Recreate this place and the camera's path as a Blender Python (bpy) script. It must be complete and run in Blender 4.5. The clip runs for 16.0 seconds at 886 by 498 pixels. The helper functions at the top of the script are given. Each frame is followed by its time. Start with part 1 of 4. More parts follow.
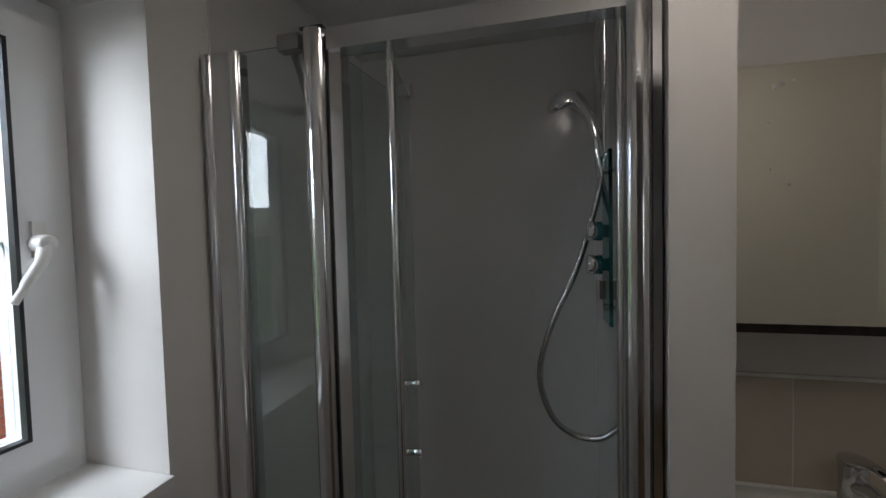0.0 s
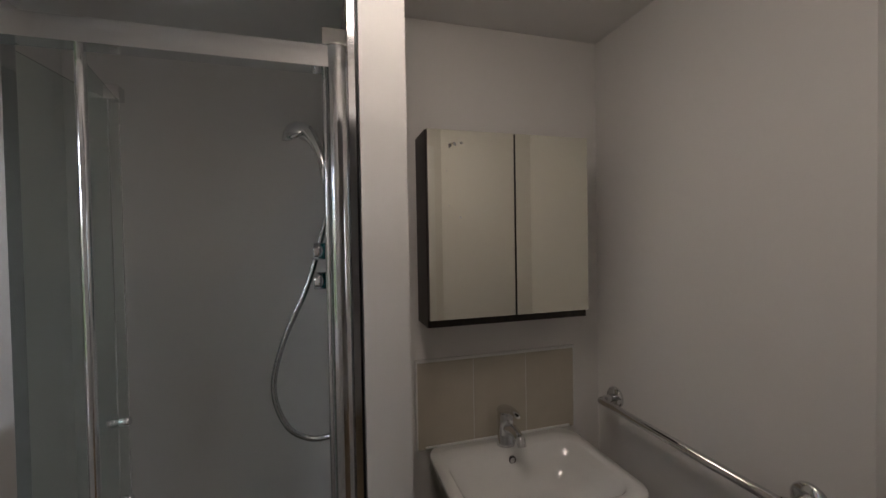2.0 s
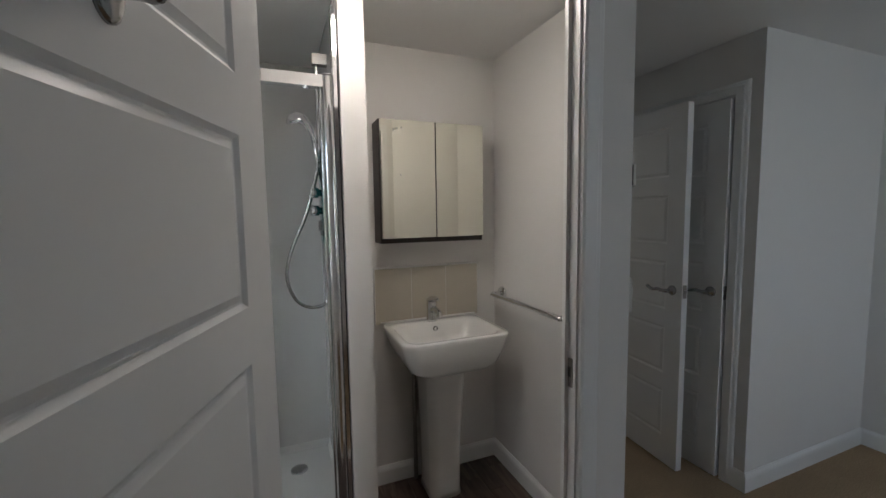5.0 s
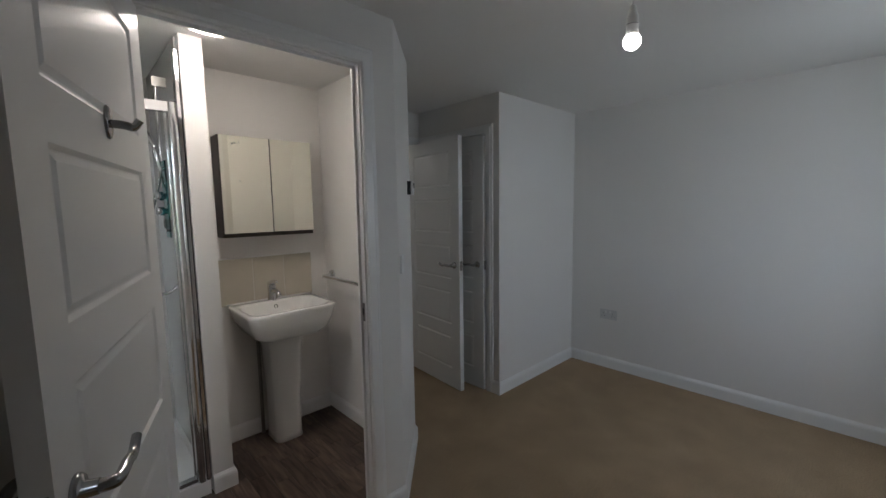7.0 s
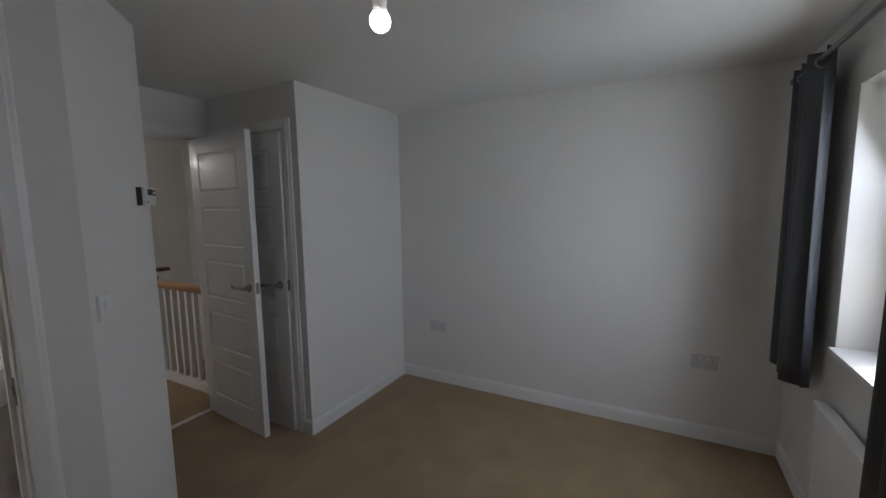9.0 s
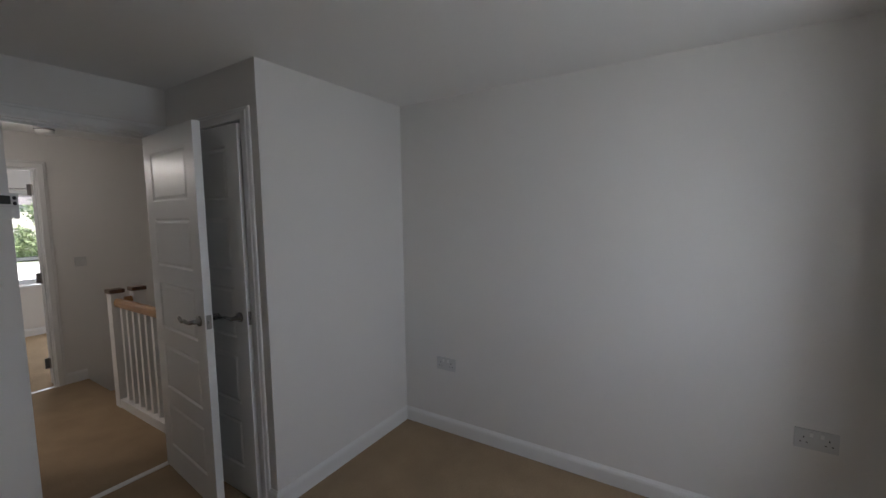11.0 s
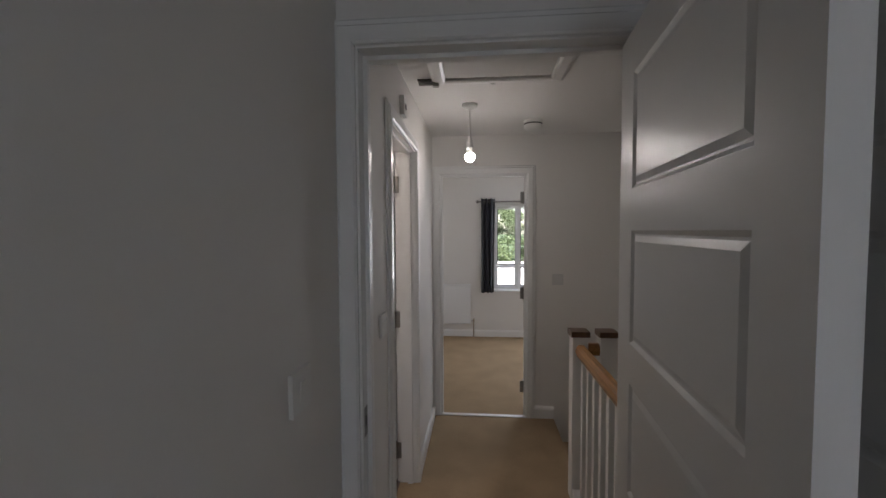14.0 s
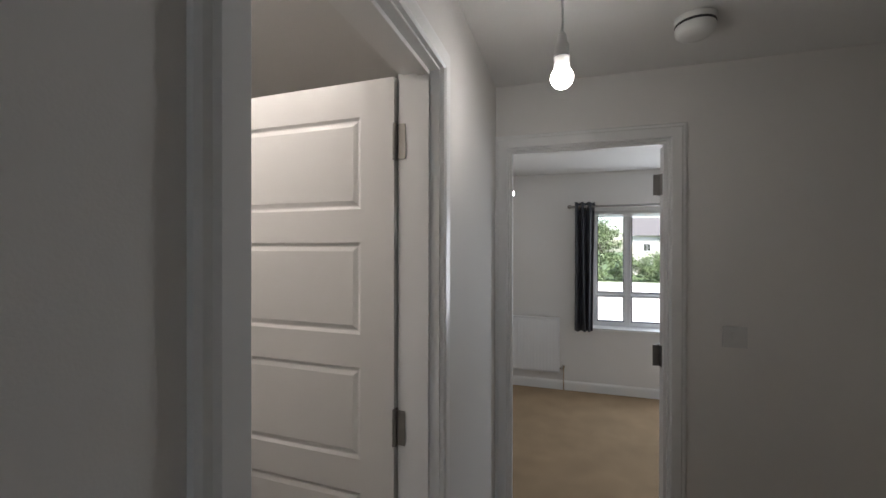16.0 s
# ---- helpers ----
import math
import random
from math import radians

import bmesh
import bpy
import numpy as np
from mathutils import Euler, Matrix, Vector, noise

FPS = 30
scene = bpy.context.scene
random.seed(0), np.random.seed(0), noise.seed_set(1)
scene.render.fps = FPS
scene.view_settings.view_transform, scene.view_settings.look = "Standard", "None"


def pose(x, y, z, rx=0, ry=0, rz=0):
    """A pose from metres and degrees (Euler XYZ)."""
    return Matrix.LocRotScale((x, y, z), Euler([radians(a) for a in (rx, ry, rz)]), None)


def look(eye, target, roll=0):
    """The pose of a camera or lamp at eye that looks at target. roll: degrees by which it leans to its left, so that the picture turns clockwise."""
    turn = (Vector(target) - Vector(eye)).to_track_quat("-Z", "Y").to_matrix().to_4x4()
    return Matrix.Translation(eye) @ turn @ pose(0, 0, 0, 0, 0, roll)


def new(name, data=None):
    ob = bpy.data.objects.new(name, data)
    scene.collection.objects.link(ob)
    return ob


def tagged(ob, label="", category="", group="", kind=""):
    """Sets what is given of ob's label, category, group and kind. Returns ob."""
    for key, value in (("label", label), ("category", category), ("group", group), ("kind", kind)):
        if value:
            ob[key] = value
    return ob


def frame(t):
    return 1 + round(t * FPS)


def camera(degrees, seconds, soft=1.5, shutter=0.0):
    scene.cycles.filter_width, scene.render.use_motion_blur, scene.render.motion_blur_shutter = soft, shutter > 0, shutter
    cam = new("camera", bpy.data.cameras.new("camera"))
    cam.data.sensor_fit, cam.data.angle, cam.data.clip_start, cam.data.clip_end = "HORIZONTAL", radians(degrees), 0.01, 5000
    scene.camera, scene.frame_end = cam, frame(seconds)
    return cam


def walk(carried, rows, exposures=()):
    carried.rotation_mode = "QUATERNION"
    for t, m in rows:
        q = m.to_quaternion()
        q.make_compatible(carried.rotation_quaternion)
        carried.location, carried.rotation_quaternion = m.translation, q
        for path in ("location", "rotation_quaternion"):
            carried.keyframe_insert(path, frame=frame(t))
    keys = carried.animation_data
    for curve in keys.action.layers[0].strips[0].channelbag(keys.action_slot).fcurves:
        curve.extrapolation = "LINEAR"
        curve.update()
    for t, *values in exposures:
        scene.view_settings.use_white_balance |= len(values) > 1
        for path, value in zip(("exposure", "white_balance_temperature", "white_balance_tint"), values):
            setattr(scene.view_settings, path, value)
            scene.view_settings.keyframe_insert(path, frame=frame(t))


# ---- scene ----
cam = camera(95.7, 16.0)
PATH = [
    (0, (0.212, 0.27, 1.529), (-0.268, 2.21, 1.448), -1.4),
    (0.5, (0.192, 0.257, 1.552), (-0.022, 2.244, 1.461), -1.2),
    (1, (0.242, 0.235, 1.567), (0.335, 2.231, 1.485), -1.1),
    (1.5, (0.293, 0.203, 1.575), (0.688, 2.163, 1.517), -0.9),
    (2, (0.342, 0.16, 1.544), (0.903, 2.079, 1.505), -1.0),
    (2.5, (0.366, 0.118, 1.492), (1.042, 1.999, 1.449), -1.0),
    (3, (0.373, 0.055, 1.458), (1.073, 1.928, 1.399), -1.0),
    (3.5, (0.358, -0.043, 1.43), (1.057, 1.829, 1.341), -0.9),
    (3.7, (0.335, -0.092, 1.431), (1.035, 1.778, 1.313), -1.0),
    (5.8, (0.072, -0.908, 1.412), (0.941, 0.884, 1.222), -0.6),
    (6, (0.039, -0.98, 1.409), (0.988, 0.77, 1.217), -0.8),
    (6.5, (-0.026, -1.096, 1.421), (1.162, 0.499, 1.208), -0.5),
    (7, (-0.042, -1.222, 1.449), (1.327, 0.221, 1.239), -0.9),
    (7.5, (0.009, -1.373, 1.479), (1.465, -0.021, 1.26), -0.8),
    (8, (0.127, -1.418, 1.51), (1.693, -0.195, 1.278), -0.7),
    (8.5, (0.326, -1.373, 1.518), (2.005, -0.311, 1.28), -0.7),
    (8.7, (0.402, -1.349, 1.507), (2.15, -0.405, 1.281), -0.8),
    (10.8, (1.066, -1.195, 1.51), (2.795, -0.208, 1.327), -1.2),
    (11, (1.122, -1.144, 1.514), (2.802, -0.074, 1.337), -0.9),
    (11.5, (1.319, -0.975, 1.489), (2.804, 0.359, 1.363), -1.2),
    (12, (1.55, -0.759, 1.488), (2.665, 0.898, 1.378), -1.3),
    (12.5, (1.681, -0.5, 1.489), (2.3, 1.4, 1.397), -1.2),
    (13, (1.724, -0.173, 1.488), (2.079, 1.793, 1.401), -1.0),
    (13.5, (1.78, 0.155, 1.483), (1.91, 2.149, 1.396), -0.5),
    (14, (1.818, 0.498, 1.511), (1.644, 2.489, 1.419), -0.3),
    (14.5, (1.768, 0.862, 1.502), (1.505, 2.843, 1.41), -0.1),
    (15, (1.766, 1.208, 1.484), (1.473, 3.185, 1.408), 0.0),
    (15.5, (1.802, 1.496, 1.485), (1.316, 3.436, 1.457), 0.2),
    (16, (1.784, 1.787, 1.486), (1.194, 3.698, 1.479), 0.1),
]
EXPOSURES = [(0, 0.1, 6400, 12), (1.0, 0.3, 6800, 16), (2.0, 0.6, 6700, 16), (3.7, 1.05, 6300, 12), (6.0, 1.65, 6300, 11), (8.5, 1.6, 6400, 14), (11.0, 1.65, 6600, 16), (14.5, 1.5, 6600, 17), (16, 1.38, 6400, 13)]
walk(cam, [(t, look(eye, target, roll)) for t, eye, target, roll in PATH], EXPOSURES)

# ---- light ----
world = bpy.data.worlds.new("overcast_sky")
scene.world = world
world.use_nodes = True
wn = world.node_tree.nodes
sky = wn.new("ShaderNodeTexSky")
sky.sky_type, sky.sun_disc, sky.sun_elevation, sky.sun_rotation = "NISHITA", False, radians(56), radians(134)
wn["Background"].inputs["Strength"].default_value = 0.15
world.node_tree.links.new(sky.outputs[0], wn["Background"].inputs["Color"])
sun_data = bpy.data.lights.new("sun", "SUN")
sun_data.energy, sun_data.angle, sun_data.color = 5.0, radians(15), (1.0, 0.96, 0.9)
sun = new("sun", sun_data)
sun.matrix_world = look((0, 0, 0), (-0.4, 0.38, -0.83))


def window_light(name, eye, target, w, h, watts, color=(0.86, 0.93, 1.0)):
    d = bpy.data.lights.new(name, "AREA")
    d.shape, d.size, d.size_y, d.energy, d.color = "RECTANGLE", w, h, watts, color
    ob = new(name, d)
    ob.matrix_world = look(eye, target)
    return ob


window_light("daylight_bedroom", (2.13, -2.27, 1.42), (1.9, -0.6, 0.7), 1.05, 0.95, 5.5, (0.78, 0.88, 1.0))
window_light("daylight_ensuite", (-1.15, 0.05, 1.95), (-0.55, 0.85, 1.4), 0.7, 0.6, 19)
window_light("daylight_far_room", (2.97, 6.26, 1.3), (2.8, 3, 1.0), 0.58, 1.15, 7)


# ---- materials ----
def material(name, color, rough=0.5, metal=0.0, spread=0.06, scale=8.0, bump=0.0, bump_scale=200.0, spec=0.5, coat=0.0):
    m = bpy.data.materials.new(name)
    m.use_nodes = True
    nt = m.node_tree
    b = nt.nodes["Principled BSDF"]
    b.inputs["Roughness"].default_value, b.inputs["Metallic"].default_value = rough, metal
    b.inputs["Specular IOR Level"].default_value, b.inputs["Coat Weight"].default_value = spec, coat
    co = nt.nodes.new("ShaderNodeTexCoord")
    n1 = nt.nodes.new("ShaderNodeTexNoise")
    n1.inputs["Scale"].default_value, n1.inputs["Detail"].default_value = scale, 6
    nt.links.new(co.outputs["Object"], n1.inputs["Vector"])
    mix = nt.nodes.new("ShaderNodeMix")
    mix.data_type = "RGBA"
    mix.inputs["A"].default_value = (*[c * (1 - spread) for c in color], 1)
    mix.inputs["B"].default_value = (*[min(1, c * (1 + spread)) for c in color], 1)
    nt.links.new(n1.outputs["Fac"], mix.inputs["Factor"])
    nt.links.new(mix.outputs["Result"], b.inputs["Base Color"])
    rr = nt.nodes.new("ShaderNodeMapRange")
    rr.inputs["To Min"].default_value, rr.inputs["To Max"].default_value = max(0, rough * 0.85), min(1, rough * 1.15)
    nt.links.new(n1.outputs["Fac"], rr.inputs["Value"])
    nt.links.new(rr.outputs["Result"], b.inputs["Roughness"])
    if bump:
        n2 = nt.nodes.new("ShaderNodeTexNoise")
        n2.inputs["Scale"].default_value, n2.inputs["Detail"].default_value = bump_scale, 3
        nt.links.new(co.outputs["Object"], n2.inputs["Vector"])
        bp = nt.nodes.new("ShaderNodeBump")
        bp.inputs["Strength"].default_value, bp.inputs["Distance"].default_value = bump, 0.002
        nt.links.new(n2.outputs["Fac"], bp.inputs["Height"])
        nt.links.new(bp.outputs["Normal"], b.inputs["Normal"])
    return m


def base_node(m):
    return m.node_tree.nodes["Principled BSDF"]


def emitter(name, color, strength):
    m = bpy.data.materials.new(name)
    m.use_nodes = True
    b = base_node(m)
    b.inputs["Base Color"].default_value = (0.9, 0.9, 0.9, 1)
    b.inputs["Emission Color"].default_value, b.inputs["Emission Strength"].default_value = (*color, 1), strength
    return m


def glass(name, color, rough=0.0):
    m = bpy.data.materials.new(name)
    m.use_nodes = True
    b = base_node(m)
    b.inputs["Base Color"].default_value = (*color, 1)
    b.inputs["Transmission Weight"].default_value, b.inputs["Roughness"].default_value, b.inputs["IOR"].default_value = 1, rough, 1.45
    return m


def carpet_material():
    m = material("beige_carpet", (0.44, 0.325, 0.21), 0.95, 0, 0.26, 4.5, 0, spec=0.1)
    nt = m.node_tree
    b = base_node(m)
    co = nt.nodes.new("ShaderNodeTexCoord")
    v = nt.nodes.new("ShaderNodeTexNoise")
    v.inputs["Scale"].default_value, v.inputs["Detail"].default_value, v.inputs["Roughness"].default_value = 160, 4, 0.7
    nt.links.new(co.outputs["Object"], v.inputs["Vector"])
    old = b.inputs["Base Color"].links[0].from_socket
    mul = nt.nodes.new("ShaderNodeMix")
    mul.data_type, mul.blend_type = "RGBA", "MULTIPLY"
    mul.inputs["Factor"].default_value = 1
    ramp = nt.nodes.new("ShaderNodeValToRGB")
    ramp.color_ramp.elements[0].position, ramp.color_ramp.elements[0].color = 0.3, (0.55, 0.53, 0.5, 1)
    ramp.color_ramp.elements[1].position, ramp.color_ramp.elements[1].color = 0.7, (1.15, 1.15, 1.15, 1)
    nt.links.new(v.outputs["Fac"], ramp.inputs[0])
    nt.links.new(old, mul.inputs["A"])
    nt.links.new(ramp.outputs[0], mul.inputs["B"])
    nt.links.new(mul.outputs["Result"], b.inputs["Base Color"])
    bp = nt.nodes.new("ShaderNodeBump")
    bp.inputs["Strength"].default_value, bp.inputs["Distance"].default_value = 0.8, 0.006
    nt.links.new(v.outputs["Fac"], bp.inputs["Height"])
    nt.links.new(bp.outputs["Normal"], b.inputs["Normal"])
    return m


def grain_material(name, dark, light, stretch, rough, per_piece=0.0):
    """Wood grain drawn out along one axis, shifted from piece to piece."""
    m = bpy.data.materials.new(name)
    m.use_nodes = True
    nt = m.node_tree
    b = base_node(m)
    b.inputs["Roughness"].default_value = rough
    co = nt.nodes.new("ShaderNodeTexCoord")
    info = nt.nodes.new("ShaderNodeObjectInfo")
    mp = nt.nodes.new("ShaderNodeMapping")
    mp.inputs["Scale"].default_value = stretch
    add = nt.nodes.new("ShaderNodeVectorMath")
    sc = nt.nodes.new("ShaderNodeMath")
    sc.operation = "MULTIPLY"
    sc.inputs[1].default_value = 37.0
    nt.links.new(info.outputs["Random"], sc.inputs[0])
    nt.links.new(co.outputs["Object"], add.inputs[0])
    nt.links.new(sc.outputs[0], add.inputs[1])
    nt.links.new(add.outputs[0], mp.inputs["Vector"])
    n = nt.nodes.new("ShaderNodeTexNoise")
    n.inputs["Scale"].default_value, n.inputs["Detail"].default_value, n.inputs["Distortion"].default_value = 1.0, 7, 0.6
    nt.links.new(mp.outputs[0], n.inputs["Vector"])
    ramp = nt.nodes.new("ShaderNodeValToRGB")
    ramp.color_ramp.elements[0].position, ramp.color_ramp.elements[0].color = 0.3, (*dark, 1)
    ramp.color_ramp.elements[1].position, ramp.color_ramp.elements[1].color = 0.72, (*light, 1)
    nt.links.new(n.outputs["Fac"], ramp.inputs[0])
    hsv = nt.nodes.new("ShaderNodeHueSaturation")
    mr = nt.nodes.new("ShaderNodeMapRange")
    mr.inputs["To Min"].default_value, mr.inputs["To Max"].default_value = 1 - per_piece, 1 + per_piece
    nt.links.new(info.outputs["Random"], mr.inputs["Value"])
    nt.links.new(mr.outputs[0], hsv.inputs["Value"])
    nt.links.new(ramp.outputs[0], hsv.inputs["Color"])
    nt.links.new(hsv.outputs[0], b.inputs["Base Color"])
    bp = nt.nodes.new("ShaderNodeBump")
    bp.inputs["Strength"].default_value, bp.inputs["Distance"].default_value = 0.25, 0.001
    nt.links.new(n.outputs["Fac"], bp.inputs["Height"])
    nt.links.new(bp.outputs["Normal"], b.inputs["Normal"])
    return m


PAINT = material("matt_wall_paint", (0.76, 0.745, 0.72), 0.75, 0, 0.025, 1.7, 0.10, 350, spec=0.3)
CEIL = material("ceiling_paint", (0.78, 0.775, 0.76), 0.85, 0, 0.02, 1.2, 0.25, 300, spec=0.2)
GLOSS = material("white_satin_wood_paint", (0.8, 0.8, 0.79), 0.3, 0, 0.01, 1.5, spec=0.5)
CARPET = carpet_material()
CHROME = material("chrome", (0.72, 0.725, 0.735), 0.12, 1.0, 0.04, 20)
HANDLE = material("polished_grey_chrome", (0.36, 0.36, 0.365), 0.16, 1.0, 0.05, 20)
STEEL = material("brushed_steel", (0.3, 0.29, 0.275), 0.32, 1.0, 0.1, 40)
CERAMIC = material("white_glazed_ceramic", (0.82, 0.82, 0.8), 0.08, 0, 0.01, 4, spec=0.6, coat=0.4)
UPVC = material("white_upvc", (0.8, 0.81, 0.82), 0.3, 0, 0.015, 6)
PLASTIC = material("white_plastic", (0.75, 0.75, 0.73), 0.35, 0, 0.02, 10)
GREYP = material("pale_grey_plate", (0.6, 0.6, 0.59), 0.4, 0, 0.03, 10)
BLACK = material("black_plastic", (0.02, 0.02, 0.022), 0.35, 0, 0.1, 30)
SCREEN = material("display_grey", (0.06, 0.065, 0.06), 0.15, 0, 0.05, 30)
WENGE = grain_material("dark_wenge", (0.012, 0.008, 0.007), (0.04, 0.026, 0.02), (60, 60, 3), 0.45)
OAK = grain_material("varnished_oak", (0.22, 0.095, 0.026), (0.43, 0.215, 0.068), (90, 5, 90), 0.3)
WALNUT = grain_material("dark_stained_cap", (0.05, 0.022, 0.012), (0.16, 0.075, 0.035), (20, 90, 20), 0.3)
VINYL = grain_material("dark_wood_vinyl", (0.022, 0.014, 0.011), (0.16, 0.112, 0.086), (45, 5, 20), 0.38, 0.35)
TILE = material("beige_glazed_tile", (0.5, 0.46, 0.38), 0.16, 0, 0.05, 14, 0.04, 60)
GROUT = material("pale_grout", (0.62, 0.61, 0.58), 0.8, 0, 0.05, 60)
PANEL = material("gloss_shower_panel", (0.6, 0.595, 0.575), 0.13, 0, 0.03, 2.0, 0.03, 25)
CURTAIN = material("charcoal_curtain_cloth", (0.05, 0.054, 0.064), 0.45, 0, 0.15, 30, 0.3, 700, spec=0.6)
PANE = glass("window_glass", (0.97, 0.99, 0.98))
SHOWER_GLASS = glass("shower_glass", (0.86, 0.93, 0.91))
TEAL_GLASS = glass("teal_glass_shelf", (0.03, 0.28, 0.28), 0.05)
MIRROR = material("mirror", (0.78, 0.77, 0.68), 0.03, 1.0, 0.02, 5)
BULB_ON = emitter("lit_bulb", (1.0, 0.96, 0.9), 31)
BULB_BEDROOM = emitter("lit_bulb_dimmer", (1.0, 0.97, 0.92), 5.5)
DOME_ON = emitter("lit_diffuser", (1.0, 0.9, 0.8), 7.8)
HOSE = material("ribbed_chrome_hose", (0.45, 0.45, 0.44), 0.2, 1.0, 0.12, 300, 0.35, 400)
BRICK = material("red_brick", (0.3, 0.1, 0.06), 0.9, 0, 0.25, 30, 0.4, 150)
MORTAR = material("mortar", (0.5, 0.47, 0.42), 0.95, 0, 0.1, 50)
ROOF = material("grey_roof_tiles", (0.12, 0.11, 0.11), 0.8, 0, 0.2, 20)
RENDERED = material("pale_render_wall", (0.7, 0.66, 0.6), 0.9, 0, 0.08, 6)
GRASS = material("rough_grass", (0.08, 0.12, 0.04), 0.95, 0, 0.35, 3, 0.5, 30)
PAVING = material("pale_paving", (0.55, 0.52, 0.47), 0.9, 0, 0.15, 20, 0.3, 100)
LEAF = material("leaves", (0.13, 0.18, 0.07), 0.6, 0, 0.5, 6)
BARK = material("bark", (0.08, 0.06, 0.045), 0.9, 0, 0.3, 20, 0.6, 60)
STEP_EDGE = material("bright_threshold_metal", (0.8, 0.79, 0.77), 0.5, 0.35, 0.05, 40)


# ---- mesh helpers ----
def box(bm, x0, x1, y0, y1, z0, z1):
    vs = [bm.verts.new((x, y, z)) for z in (z0, z1) for x, y in ((x0, y0), (x1, y0), (x1, y1), (x0, y1))]
    for f in ((3, 2, 1, 0), (4, 5, 6, 7), (0, 1, 5, 4), (1, 2, 6, 5), (2, 3, 7, 6), (3, 0, 4, 7)):
        bm.faces.new([vs[i] for i in f])
    return vs


def prism(bm, pts, z0, z1):
    lo = [bm.verts.new((x, y, z0)) for x, y in pts]
    hi = [bm.verts.new((x, y, z1)) for x, y in pts]
    n = len(pts)
    bm.faces.new(lo[::-1])
    bm.faces.new(hi)
    for i in range(n):
        bm.faces.new((lo[i], lo[(i + 1) % n], hi[(i + 1) % n], hi[i]))


def tube(bm, pts, r, n=12, caps=True):
    """A round bar along pts; r may be one radius or one for each point."""
    pts = [Vector(p) for p in pts]
    rs = r if isinstance(r, (list, tuple)) else [r] * len(pts)
    rings, up = [], None
    for i, p in enumerate(pts):
        d = (pts[min(i + 1, len(pts) - 1)] - pts[max(i - 1, 0)]).normalized()
        if up is None:
            up = Vector((0, 0, 1)) if abs(d.z) < 0.9 else Vector((1, 0, 0))
        a = d.cross(up).normalized()
        up = a.cross(d).normalized()
        rings.append([bm.verts.new(p + rs[i] * (math.cos(2 * math.pi * k / n) * a + math.sin(2 * math.pi * k / n) * up)) for k in range(n)])
    for a, b in zip(rings, rings[1:]):
        for k in range(n):
            f = bm.faces.new((a[k], a[(k + 1) % n], b[(k + 1) % n], b[k]))
            f.smooth = True
    if caps:
        for f in (bm.faces.new(rings[0][::-1]), bm.faces.new(rings[-1])):
            for e in f.edges:
                e.smooth = False


def arc_path(pts, steps=8):
    """A smooth line through pts (Catmull-Rom)."""
    P = [Vector(p) for p in pts]
    P = [2 * P[0] - P[1]] + P + [2 * P[-1] - P[-2]]
    out = []
    for i in range(1, len(P) - 2):
        for s in range(steps):
            t = s / steps
            a, b, c, d = P[i - 1:i + 3]
            out.append(0.5 * (2 * b + (c - a) * t + (2 * a - 5 * b + 4 * c - d) * t * t + (3 * b - a - 3 * c + d) * t ** 3))
    return out + [P[-2]]


def lathe(bm, profile, centre, n=28, axis="z"):
    c = Vector(centre)
    rings = []
    for r, h in profile:
        ring = []
        for k in range(n):
            a = 2 * math.pi * k / n
            u, v = r * math.cos(a), r * math.sin(a)
            ring.append(bm.verts.new(c + Vector((u, v, h) if axis == "z" else (h, u, v) if axis == "x" else (v, h, u))))
        rings.append(ring)
    for a, b in zip(rings, rings[1:]):
        for k in range(n):
            f = bm.faces.new((a[k], a[(k + 1) % n], b[(k + 1) % n], b[k]))
            f.smooth = True
    bm.faces.new(rings[0][::-1])
    bm.faces.new(rings[-1])


def soften(bm, width=0.003, seg=2):
    bmesh.ops.bevel(bm, geom=[e for e in bm.edges if len(e.link_faces) == 2 and e.calc_face_angle(0) > 0.5], offset=width, segments=seg, affect="EDGES", clamp_overlap=True)


def part(name, bm, mat, parent=None, label=""):
    bmesh.ops.recalc_face_normals(bm, faces=bm.faces)
    me = bpy.data.meshes.new(name)
    bm.to_mesh(me)
    bm.free()
    me.materials.append(mat)
    ob = new(name, me)
    ob.parent = parent
    return tagged(ob, label) if label else ob


def solid(name, boxes, mat, parent=None, label="", bevel=0.0):
    bm = bmesh.new()
    for b in boxes:
        box(bm, *b)
    if bevel:
        soften(bm, bevel)
    return part(name, bm, mat, parent, label)


def thing(name, at, label, category, group=""):
    ob = new(name)
    ob.empty_display_size = 0.05
    ob.matrix_world = at if isinstance(at, Matrix) else Matrix.Translation(at)
    return tagged(ob, label, category, group)


def setting(ob, label, category):
    return tagged(ob, label, category, kind="structure")


def strip(bm, pts, profile, closed=False):
    """Sweep a profile of (out, height) along a plan line, out to the left of the way, with mitred corners."""
    P = [Vector((x, y)) for x, y in pts]
    n = len(P)
    rings = []
    for i, p in enumerate(P):
        a = (p - P[i - 1]).normalized() if i or closed else None
        b = (P[(i + 1) % n] - p).normalized() if i < n - 1 or closed else None
        a, b = a or b, b or a
        na, nb = Vector((-a.y, a.x)), Vector((-b.y, b.x))
        m = (na + nb) / (1 + na.dot(nb))
        rings.append([bm.verts.new((p.x + m.x * o, p.y + m.y * o, h)) for o, h in profile])
    k = len(profile)
    for i in range(n if closed else n - 1):
        a, b = rings[i], rings[(i + 1) % n]
        for j in range(k):
            bm.faces.new((a[j], a[(j + 1) % k], b[(j + 1) % k], b[j]))
    if not closed:
        bm.faces.new(rings[0])
        bm.faces.new(rings[-1][::-1])


